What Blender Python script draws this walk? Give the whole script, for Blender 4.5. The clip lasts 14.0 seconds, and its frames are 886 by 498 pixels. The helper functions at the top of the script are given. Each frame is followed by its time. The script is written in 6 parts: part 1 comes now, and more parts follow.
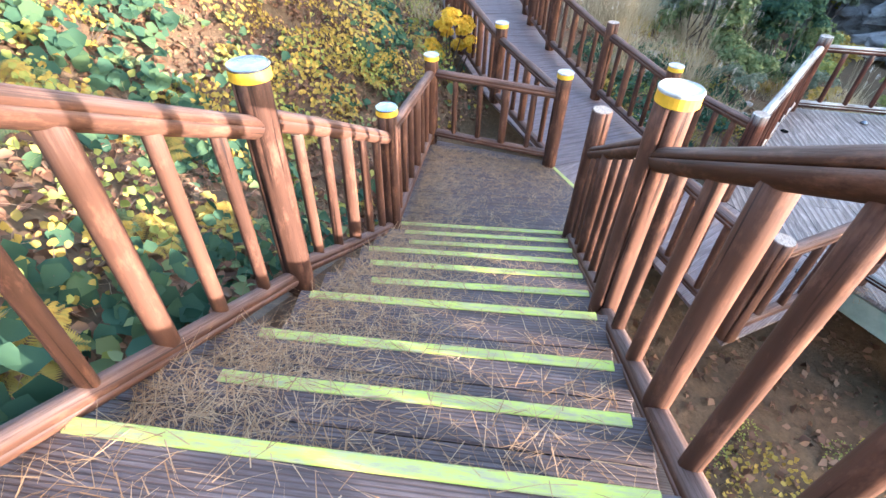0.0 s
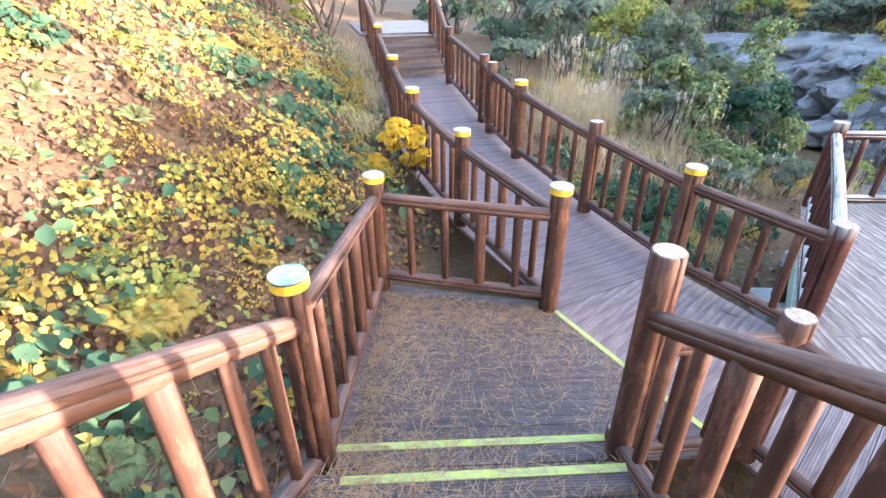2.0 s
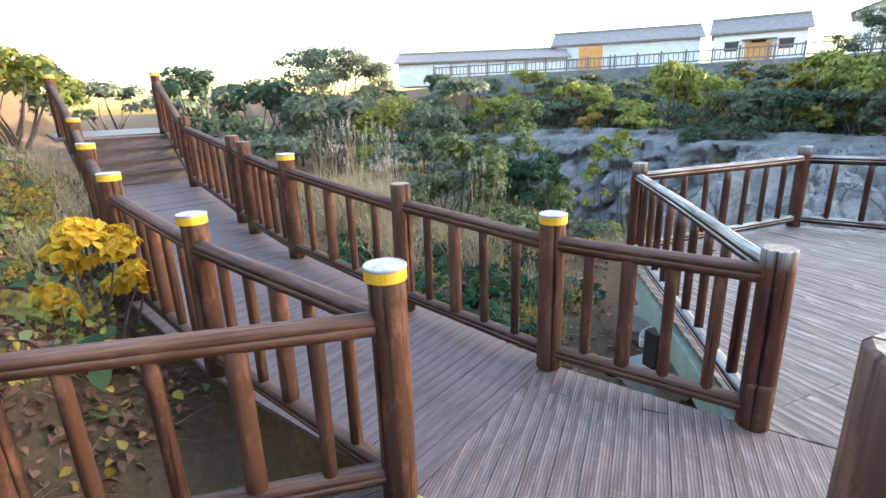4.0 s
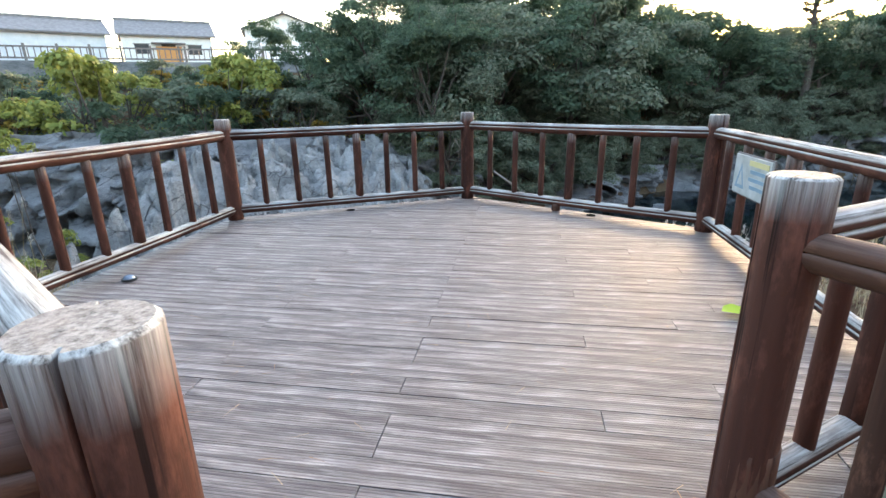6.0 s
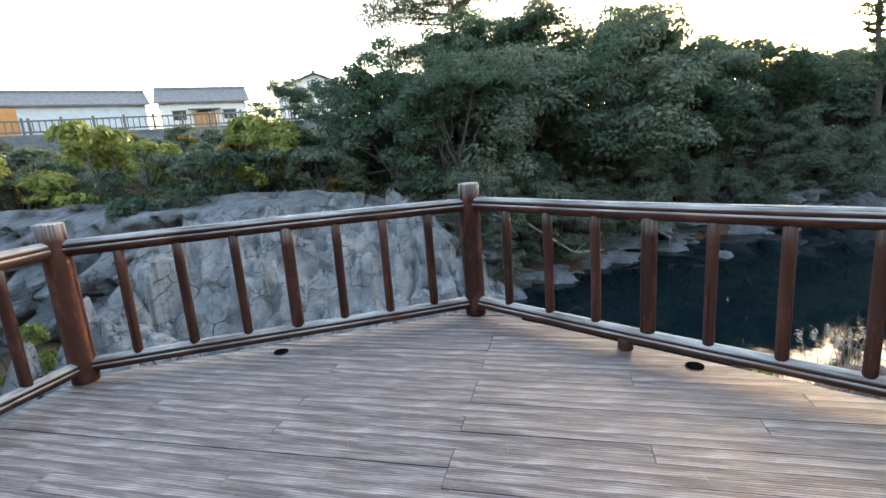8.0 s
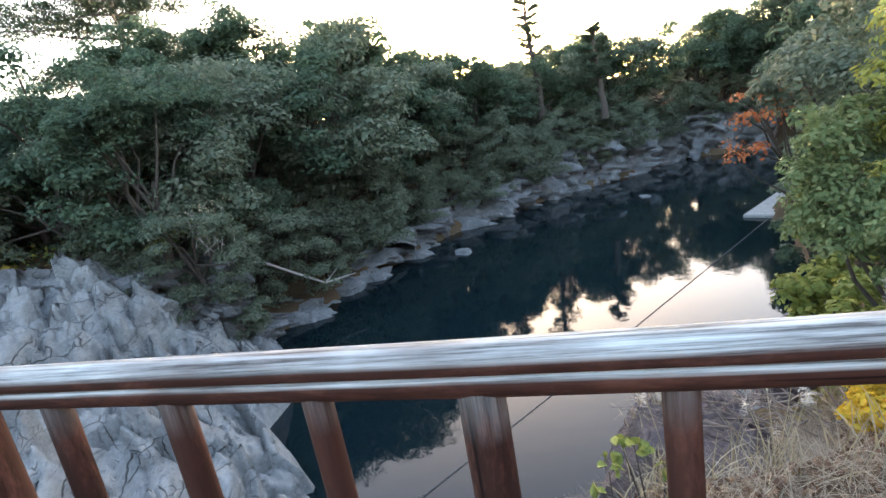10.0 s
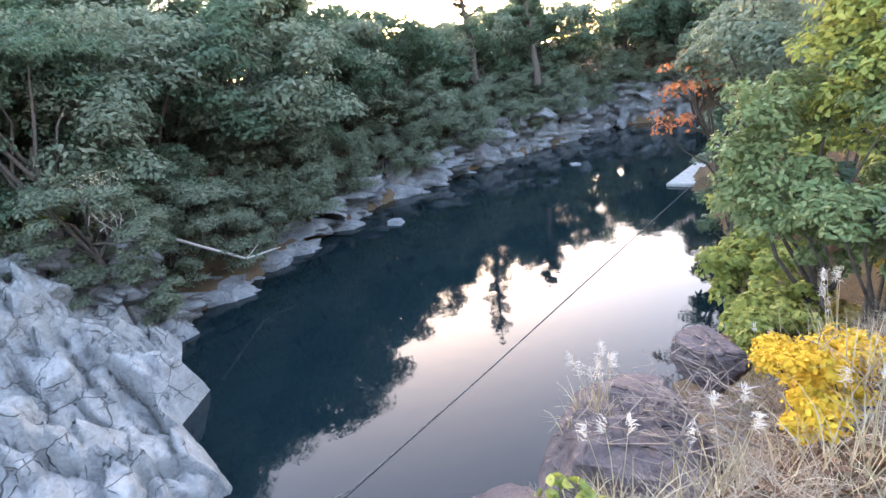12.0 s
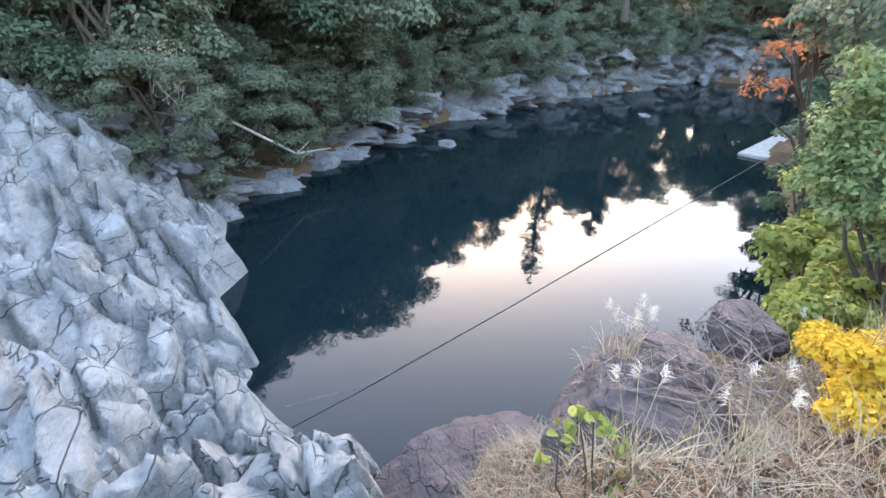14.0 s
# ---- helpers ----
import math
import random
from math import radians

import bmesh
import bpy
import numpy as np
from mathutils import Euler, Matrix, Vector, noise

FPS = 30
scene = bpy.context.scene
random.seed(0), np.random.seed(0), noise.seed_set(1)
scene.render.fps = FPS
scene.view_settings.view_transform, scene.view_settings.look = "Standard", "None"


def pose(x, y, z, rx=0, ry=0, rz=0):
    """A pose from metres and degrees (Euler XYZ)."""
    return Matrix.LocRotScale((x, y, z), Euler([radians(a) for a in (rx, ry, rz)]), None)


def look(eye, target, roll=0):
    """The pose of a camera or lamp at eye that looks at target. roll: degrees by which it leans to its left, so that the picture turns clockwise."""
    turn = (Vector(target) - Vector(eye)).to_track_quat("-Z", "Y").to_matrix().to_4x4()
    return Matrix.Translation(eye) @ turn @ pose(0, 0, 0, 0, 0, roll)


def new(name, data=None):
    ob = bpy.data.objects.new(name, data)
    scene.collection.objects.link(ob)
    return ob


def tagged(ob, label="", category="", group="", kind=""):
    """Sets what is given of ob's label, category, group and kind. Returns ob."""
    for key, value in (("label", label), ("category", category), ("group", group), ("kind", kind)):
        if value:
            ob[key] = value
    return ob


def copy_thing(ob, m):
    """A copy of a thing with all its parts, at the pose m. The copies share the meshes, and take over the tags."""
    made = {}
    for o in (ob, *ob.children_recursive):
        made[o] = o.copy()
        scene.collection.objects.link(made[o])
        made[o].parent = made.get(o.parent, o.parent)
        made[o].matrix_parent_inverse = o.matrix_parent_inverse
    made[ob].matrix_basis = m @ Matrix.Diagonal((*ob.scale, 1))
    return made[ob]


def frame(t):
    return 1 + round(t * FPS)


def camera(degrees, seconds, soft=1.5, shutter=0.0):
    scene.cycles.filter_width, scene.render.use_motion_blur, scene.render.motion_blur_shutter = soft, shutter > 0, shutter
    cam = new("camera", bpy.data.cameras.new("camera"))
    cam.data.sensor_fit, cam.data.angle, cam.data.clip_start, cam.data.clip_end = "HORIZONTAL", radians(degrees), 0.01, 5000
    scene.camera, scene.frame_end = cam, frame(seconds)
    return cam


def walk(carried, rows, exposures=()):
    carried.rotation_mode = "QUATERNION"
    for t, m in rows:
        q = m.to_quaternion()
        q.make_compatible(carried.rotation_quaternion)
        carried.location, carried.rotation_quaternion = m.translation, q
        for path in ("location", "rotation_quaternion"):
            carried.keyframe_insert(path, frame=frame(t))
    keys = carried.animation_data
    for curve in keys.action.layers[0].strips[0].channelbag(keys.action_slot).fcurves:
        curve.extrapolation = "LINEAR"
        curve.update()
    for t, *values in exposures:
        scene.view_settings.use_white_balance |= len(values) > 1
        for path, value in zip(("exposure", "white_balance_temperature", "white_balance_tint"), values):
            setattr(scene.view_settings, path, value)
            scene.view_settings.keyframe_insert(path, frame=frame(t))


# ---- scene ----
cam = camera(83.9, 14.0)
PATH = [
    (0, (-0.617, -1.67, 3.346), (-0.824, -0.183, 2.025), 1.9),
    (0.5, (-0.735, -1.17, 3.314), (-1.069, 0.323, 2.027), 0.2),
    (1, (-0.86, -0.738, 3.175), (-1.147, 0.84, 1.98), 0.5),
    (1.5, (-0.879, -0.306, 2.986), (-1.072, 1.37, 1.912), 0.1),
    (2, (-0.842, 0.206, 2.712), (-0.932, 1.949, 1.735), -0.3),
    (2.2, (-0.847, 0.384, 2.634), (-0.873, 2.144, 1.683), 0.3),
    (4.3, (-0.454, 2.244, 1.743), (0.542, 3.897, 1.215), -3.2),
    (4.5, (-0.274, 2.38, 1.654), (0.921, 3.893, 1.12), -3.8),
    (5, (0.228, 2.806, 1.428), (1.824, 3.832, 0.796), -2.8),
    (5.5, (0.845, 2.983, 1.405), (2.63, 3.612, 0.756), -1.0),
    (6, (1.516, 3.112, 1.331), (3.399, 3.43, 0.736), -1.0),
    (6.5, (2.168, 3.069, 1.345), (4.09, 3.333, 0.858), 0.5),
    (7, (2.799, 3.109, 1.385), (4.721, 3.487, 0.982), 0.9),
    (7.5, (3.417, 3.12, 1.388), (5.322, 3.583, 0.992), -1.3),
    (8, (4.104, 3.125, 1.44), (6.002, 3.602, 1.026), -4.2),
    (8.5, (4.76, 3.244, 1.389), (6.713, 3.481, 1.03), -4.6),
    (9, (5.379, 3.239, 1.388), (7.346, 3.234, 1.026), -5.8),
    (9.2, (5.66, 3.213, 1.384), (7.621, 3.062, 1.018), -6.7),
    (11.3, (7.035, 2.317, 1.445), (8.844, 1.67, 0.892), -10.3),
    (11.5, (7.065, 2.368, 1.448), (8.87, 1.732, 0.869), -10.2),
    (12, (7.111, 2.448, 1.445), (8.872, 1.746, 0.809), -9.0),
    (12.5, (7.128, 2.478, 1.405), (8.854, 1.747, 0.708), -6.6),
    (13, (7.157, 2.529, 1.371), (8.907, 1.976, 0.577), -4.4),
    (13.5, (7.179, 2.566, 1.344), (8.925, 2.157, 0.459), -2.1),
    (14, (7.182, 2.572, 1.345), (8.9, 2.066, 0.455), -0.5),
]
EXPOSURE = [(0.0, 4.05, 5800, 18), (2.0, 4.35, 6050, 23), (4.5, 3.75, 6450, 16), (5.5, 3.8, 6600, 17), (6.5, 3.65, 6700, 17), (8.5, 3.4, 6650, 16), (9.2, 3.4, 6650, 16), (11.3, 4.5, 6500, 26), (12.5, 4.6, 6500, 25), (14.0, 4.55, 6500, 22)]
walk(cam, [(t, look(eye, target, roll)) for t, eye, target, roll in PATH], EXPOSURE)

# ---- world, sun, exposure ----
SUN_AZ, SUN_EL = -18.0, 6.3
world = bpy.data.worlds.new("sky_world")
scene.world = world
world.use_nodes = True
wn = world.node_tree.nodes
sky = wn.new("ShaderNodeTexSky")
sky.sky_type = "NISHITA"
sky.sun_disc = False
sky.sun_elevation = radians(SUN_EL)
sky.sun_rotation = radians(90 - SUN_AZ)
sky.air_density, sky.dust_density, sky.ozone_density = 1.0, 2.0, 1.0
wn["Background"].inputs["Strength"].default_value = 0.15
world.node_tree.links.new(sky.outputs[0], wn["Background"].inputs["Color"])

sun_dir = Vector((math.cos(radians(SUN_AZ)) * math.cos(radians(SUN_EL)), math.sin(radians(SUN_AZ)) * math.cos(radians(SUN_EL)), math.sin(radians(SUN_EL))))
sun_data = bpy.data.lights.new("sun", "SUN")
sun_data.energy, sun_data.angle, sun_data.color = 2.0, radians(0.6), (1.0, 0.84, 0.66)
sun = new("sun", sun_data)
sun.matrix_world = look((0, 0, 60), Vector((0, 0, 60)) - sun_dir)

# ---- node material helpers ----


class Mat:
    """A small wrapper for building node materials."""

    def __init__(self, name, rough=0.7, metal=0.0, spec=0.5):
        self.m = bpy.data.materials.new(name)
        self.m.use_nodes = True
        self.t = self.m.node_tree
        self.b = self.t.nodes["Principled BSDF"]
        self.b.inputs["Roughness"].default_value = rough
        self.b.inputs["Metallic"].default_value = metal
        self.b.inputs["Specular IOR Level"].default_value = spec

    def n(self, kind, **kw):
        node = self.t.nodes.new("ShaderNode" + kind)
        for key, value in kw.items():
            if key in node.inputs:
                node.inputs[key].default_value = value
        return node

    def link(self, a, b):
        self.t.links.new(a, b)

    def coords(self, scale=(1, 1, 1), which="Object"):
        tc = self.n("TexCoord")
        mp = self.n("Mapping")
        mp.inputs["Scale"].default_value = scale
        self.link(tc.outputs[which], mp.inputs["Vector"])
        return mp.outputs["Vector"]

    def noise(self, vec, scale, detail=4.0, rough=0.55):
        nd = self.n("TexNoise")
        nd.inputs["Scale"].default_value = scale
        nd.inputs["Detail"].default_value = detail
        nd.inputs["Roughness"].default_value = rough
        if vec is not None:
            self.link(vec, nd.inputs["Vector"])
        return nd.outputs["Fac"]

    def ramp(self, fac, *stops):
        r = self.n("ValToRGB")
        els = r.color_ramp.elements
        while len(els) < len(stops):
            els.new(0.5)
        for e, (p, c) in zip(els, stops):
            e.position = p
            e.color = (*c, 1) if len(c) == 3 else c
        self.link(fac, r.inputs["Fac"])
        return r.outputs["Color"]

    def mix(self, fac, a, b, mode="MIX"):
        nd = self.n("Mix")
        nd.data_type = "RGBA"
        nd.blend_type = mode
        for src, slot in ((fac, 0), (a, 6), (b, 7)):
            if isinstance(src, (int, float)):
                nd.inputs[slot].default_value = src
            elif isinstance(src, tuple):
                nd.inputs[slot].default_value = (*src, 1)
            else:
                self.link(src, nd.inputs[slot])
        return nd.outputs[2]

    def math(self, op, a, b=0.0):
        nd = self.n("Math")
        nd.operation = op
        for src, slot in ((a, 0), (b, 1)):
            if isinstance(src, (int, float)):
                nd.inputs[slot].default_value = src
            else:
                self.link(src, nd.inputs[slot])
        return nd.outputs[0]

    def color(self, c):
        if isinstance(c, tuple):
            self.b.inputs["Base Color"].default_value = (*c, 1)
        else:
            self.link(c, self.b.inputs["Base Color"])
        return self

    def bump(self, height, dist=0.01, strength=0.6):
        bp = self.n("Bump")
        bp.inputs["Distance"].default_value = dist
        bp.inputs["Strength"].default_value = strength
        self.link(height, bp.inputs["Height"])
        self.link(bp.outputs[0], self.b.inputs["Normal"])
        return self

    def rand(self):
        return self.n("ObjectInfo").outputs["Random"]

    def island(self):
        return self.n("NewGeometry").outputs["Random Per Island"]

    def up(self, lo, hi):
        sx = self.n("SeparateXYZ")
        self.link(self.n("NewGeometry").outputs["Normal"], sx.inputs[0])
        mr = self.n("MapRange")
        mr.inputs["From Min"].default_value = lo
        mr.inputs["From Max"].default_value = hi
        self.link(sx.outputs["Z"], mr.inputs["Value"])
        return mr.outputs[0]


def stained_wood(name, dark, light, worn, wear, lo=0.1, hi=0.75):
    """Brown stain on round timber, its upper side bleached by the weather."""
    m = Mat(name, 0.78, spec=0.16)
    v = m.coords((12, 12, 0.9))
    grain = m.noise(v, 2.2, 6.0, 0.6)
    base = m.ramp(grain, (0.25, dark), (0.75, light))
    patch = m.noise(m.coords((2, 2, 0.8)), 2.5, 4.0)
    tone = m.mix(0.5, base, m.ramp(m.rand(), (0, dark), (1, light)))
    faded = m.noise(m.coords((5, 5, 1.6)), 2.2, 6.0, 0.7)
    tone = m.mix(m.ramp(faded, (0.5, (0,) * 3), (0.66, (0.55,) * 3)), tone, tuple(v * 2.0 for v in light))
    split = m.noise(m.coords((34, 34, 0.7)), 1.3, 3.0, 0.5)
    tone = m.mix(m.ramp(split, (0.33, (0.85,) * 3), (0.38, (0,) * 3)), tone, tuple(v * 0.4 for v in dark))
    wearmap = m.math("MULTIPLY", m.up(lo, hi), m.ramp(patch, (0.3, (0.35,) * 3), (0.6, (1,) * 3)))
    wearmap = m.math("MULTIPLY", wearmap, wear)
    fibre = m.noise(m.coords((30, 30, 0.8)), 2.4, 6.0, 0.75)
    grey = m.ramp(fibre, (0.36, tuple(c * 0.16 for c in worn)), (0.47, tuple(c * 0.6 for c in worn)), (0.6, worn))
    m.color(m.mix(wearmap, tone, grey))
    m.link(m.ramp(grain, (0.2, (0.62,) * 3), (0.8, (0.9,) * 3)), m.b.inputs["Roughness"])
    return m.bump(grain, 0.006, 0.7).m


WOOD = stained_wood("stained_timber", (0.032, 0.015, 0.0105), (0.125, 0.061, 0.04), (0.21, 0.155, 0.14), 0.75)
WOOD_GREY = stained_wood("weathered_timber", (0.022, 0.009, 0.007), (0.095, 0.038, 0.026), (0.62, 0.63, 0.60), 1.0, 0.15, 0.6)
WOOD_END = stained_wood("timber_end_grain", (0.15, 0.115, 0.095), (0.3, 0.245, 0.205), (0.42, 0.38, 0.335), 0.8)


def decking(name, dark, light, pitch=0.0125, stain=(0.07, 0.045, 0.04), rib=0.85, streaks=0.3):
    """Ribbed decking board; the ribs run along the board's own length (local x)."""
    m = Mat(name, 0.62, spec=0.35)
    fine = m.noise(m.coords((1.2, 22, 8)), 2.2, 6.0, 0.7)
    blotch = m.noise(m.coords((1, 1, 1), "Object"), 1.3, 5.0, 0.65)
    tone = m.mix(m.rand(), tuple(v * 0.8 for v in dark), tuple(v * 1.15 for v in light))
    streak = m.noise(m.coords((0.9, 9, 3)), 1.6, 5.0, 0.7)
    tone = m.mix(m.ramp(streak, (0.44, (0,) * 3), (0.56, (1,) * 3)), m.mix(0.75, tone, tuple(v * 0.5 for v in dark)), tuple(v * 1.12 for v in light))
    band = m.noise(m.coords((0.35, 26, 1)), 1.0, 3.0, 0.6)
    tone = m.mix(m.ramp(band, (0.4, (streaks,) * 3), (0.52, (0,) * 3)), tone, tuple(v * 0.45 for v in dark))
    c = m.mix(0.5, tone, m.ramp(fine, (0.36, tuple(v * 0.5 for v in dark)), (0.5, dark), (0.66, tuple(v * 1.25 for v in light))))
    c = m.mix(m.ramp(blotch, (0.4, (0,) * 3), (0.72, (0.7,) * 3)), c, stain)
    wave = m.n("TexWave")
    wave.bands_direction = "Y"
    wave.inputs["Scale"].default_value = 0.314 / pitch
    wave.inputs["Distortion"].default_value = 0.0
    m.link(m.coords(), wave.inputs["Vector"])
    w = m.ramp(wave.outputs["Fac"], (0.1, (0,) * 3), (0.4, (1,) * 3))
    m.color(m.mix(m.math("MULTIPLY", m.math("SUBTRACT", 1.0, w), rib), c, stain))
    m.link(m.ramp(fine, (0.2, (0.4,) * 3), (0.8, (0.75,) * 3)), m.b.inputs["Roughness"])
    h = m.math("ADD", m.math("MULTIPLY", w, rib), m.math("MULTIPLY", fine, 0.6))
    return m.bump(h, 0.004, 0.8).m


DECK = decking("deck_boards", (0.14, 0.118, 0.114), (0.42, 0.385, 0.36), 0.0143, rib=0.4, streaks=0.85)
WALK = decking("walk_boards", (0.18, 0.138, 0.138), (0.32, 0.26, 0.255), 0.018, rib=0.6)
RAMPM = decking("ramp_boards", (0.15, 0.114, 0.116), (0.19, 0.148, 0.15), 0.018, rib=0.1, streaks=0.1)
TREAD = decking("tread_boards", (0.085, 0.068, 0.071), (0.155, 0.128, 0.13), 0.018)
UNDER = decking("underside_timber", (0.10, 0.075, 0.06), (0.18, 0.14, 0.11))


def plain(name, c1, c2, scale=6.0, rough=0.7, metal=0.0, bump=0.003, spec=0.4):
    m = Mat(name, rough, metal, spec)
    f = m.noise(m.coords(), scale, 5.0, 0.6)
    m.color(m.ramp(f, (0.3, c1), (0.7, c2)))
    return m.bump(f, bump, 0.6).m


def worn_strip():
    m = Mat("yellow_green_strip", 0.65, spec=0.3)
    f = m.noise(m.coords((6, 30, 6)), 1.6, 6.0, 0.7)
    g = m.noise(m.coords((1, 1, 1)), 2.3, 4.0)
    paint = m.ramp(g, (0.3, (0.36, 0.42, 0.12)), (0.7, (0.46, 0.58, 0.08)))
    m.color(m.mix(m.ramp(f, (0.42, (0,) * 3), (0.66, (1,) * 3)), paint, (0.30, 0.29, 0.2)))
    return m.bump(f, 0.003, 0.6).m


STRIP = worn_strip()
CAP_WHITE = plain("cap_white", (0.2, 0.22, 0.22), (0.5, 0.51, 0.5), 14, 0.5)
CAP_STEEL = plain("cap_zinc", (0.22, 0.26, 0.27), (0.42, 0.46, 0.48), 12, 0.22, 0.9)
BAND = plain("cap_yellow", (0.6, 0.33, 0.02), (0.75, 0.47, 0.04), 12, 0.5)
HOLE = plain("hole_black", (0.004, 0.004, 0.004), (0.007, 0.007, 0.007), 8, 1.0, spec=0.0)
DARK = plain("dark_rubber", (0.012, 0.012, 0.012), (0.03, 0.03, 0.03), 8, 0.6)
CONC = plain("concrete", (0.22, 0.22, 0.21), (0.36, 0.36, 0.34), 4, 0.9, bump=0.01)
GREENSTEEL = plain("green_girder_paint", (0.2, 0.27, 0.21), (0.34, 0.4, 0.33), 5, 0.55)
WHITECABLE = plain("white_cable", (0.6, 0.6, 0.58), (0.75, 0.75, 0.72), 6, 0.5)
BLUEGLASS = plain("deck_light_glass", (0.10, 0.14, 0.2), (0.3, 0.36, 0.42), 20, 0.12, 0.3)
ROPE = plain("float_rope", (0.05, 0.05, 0.05), (0.2, 0.2, 0.19), 30, 0.8)
SIGNFACE = plain("sign_face", (0.26, 0.28, 0.27), (0.46, 0.48, 0.47), 7, 0.35)
SIGNYEL = plain("sign_yellow", (0.46, 0.42, 0.2), (0.56, 0.5, 0.26), 9, 0.4)
SIGNBLUE = plain("sign_blue", (0.12, 0.22, 0.3), (0.2, 0.3, 0.38), 9, 0.4)
PLASTER = plain("white_plaster", (0.66, 0.67, 0.66), (0.8, 0.8, 0.78), 1.5, 0.85)
TILE = plain("grey_roof_tile", (0.12, 0.115, 0.115), (0.22, 0.21, 0.21), 3, 0.6)
SHEDW = plain("pale_cladding", (0.5, 0.55, 0.6), (0.66, 0.7, 0.74), 1.5, 0.6)
ORANGE = plain("orange_panel", (0.5, 0.22, 0.07), (0.6, 0.3, 0.1), 2, 0.6)
PANE = plain("window_glass", (0.03, 0.04, 0.05), (0.06, 0.07, 0.08), 2, 0.08)
FENCEW = plain("grey_fence_timber", (0.13, 0.115, 0.11), (0.22, 0.2, 0.19), 5, 0.8)
BARK = plain("bark", (0.045, 0.035, 0.028), (0.11, 0.09, 0.075), 9, 0.95, bump=0.02)
TWIG = plain("dry_twig_bark", (0.14, 0.105, 0.09), (0.3, 0.24, 0.2), 9, 0.9)
PALEWOOD = plain("bleached_driftwood", (0.3, 0.27, 0.24), (0.5, 0.46, 0.42), 9, 0.9, bump=0.01)


def leafmat(name, *cols, transl=0.35, rough=0.6):
    """Leaves of mixed colour, letting some light through."""
    m = Mat(name, rough, spec=0.25)
    stops = [(i / max(1, len(cols) - 1), c) for i, c in enumerate(cols)]
    r = m.math("FRACT", m.math("ADD", m.island(), m.math("MULTIPLY", m.rand(), 0.35)))
    big = m.noise(m.coords((1, 1, 1)), 0.7, 2.0)
    c = m.ramp(m.math("ADD", m.math("MULTIPLY", r, 0.7), m.math("MULTIPLY", big, 0.3)), *stops)
    m.color(c)
    tr = m.n("BsdfTranslucent")
    m.link(c, tr.inputs["Color"])
    mx = m.n("MixShader")
    mx.inputs[0].default_value = transl
    m.link(m.b.outputs[0], mx.inputs[1])
    m.link(tr.outputs[0], mx.inputs[2])
    m.link(mx.outputs[0], m.t.nodes["Material Output"].inputs["Surface"])
    return m.m


L_DARK = leafmat("evergreen_leaves", (0.045, 0.08, 0.052), (0.085, 0.135, 0.082), (0.14, 0.19, 0.115), transl=0.5)
L_OLIVE = leafmat("olive_leaves", (0.09, 0.125, 0.082), (0.16, 0.195, 0.13), (0.25, 0.265, 0.19), transl=0.5)
L_PINE = leafmat("pine_needles", (0.025, 0.045, 0.03), (0.05, 0.075, 0.04), (0.075, 0.10, 0.05), transl=0.15)
L_LIME = leafmat("yellow_green_leaves", (0.13, 0.18, 0.045), (0.26, 0.29, 0.07), (0.42, 0.38, 0.09))
L_YELLOW = leafmat("yellow_leaves", (0.5, 0.27, 0.02), (0.66, 0.42, 0.03), (0.5, 0.40, 0.05))
L_BROWN = leafmat("brown_litter", (0.07, 0.036, 0.022), (0.16, 0.083, 0.047), (0.27, 0.165, 0.10), transl=0.15)
L_FERN = leafmat("fern_fronds", (0.09, 0.14, 0.055), (0.16, 0.21, 0.085), (0.27, 0.29, 0.13))
L_KUDZU = leafmat("broad_green_leaves", (0.02, 0.058, 0.036), (0.04, 0.095, 0.055), (0.09, 0.145, 0.06), rough=0.75)
L_GOLD = leafmat("gold_leaves", (0.26, 0.17, 0.04), (0.42, 0.30, 0.06), (0.22, 0.22, 0.06))
L_STRAW = leafmat("straw_grass", (0.24, 0.18, 0.105), (0.38, 0.31, 0.19), (0.54, 0.47, 0.32), transl=0.2)
L_PLUME = leafmat("pampas_plumes", (0.42, 0.38, 0.32), (0.58, 0.53, 0.46), transl=0.3)
L_LEAF = leafmat("fresh_lime_leaf", (0.36, 0.5, 0.04), (0.46, 0.58, 0.06), transl=0.2)
L_BRUSH = leafmat("dry_brush_stems", (0.16, 0.12, 0.085), (0.3, 0.235, 0.17), (0.46, 0.39, 0.28), transl=0.1)
L_RED = leafmat("red_maple_leaves", (0.36, 0.09, 0.04), (0.5, 0.16, 0.06), (0.5, 0.24, 0.1))
L_NEEDLE = leafmat("fallen_pine_needles", (0.2, 0.105, 0.05), (0.34, 0.215, 0.12), (0.46, 0.35, 0.22), transl=0.1)


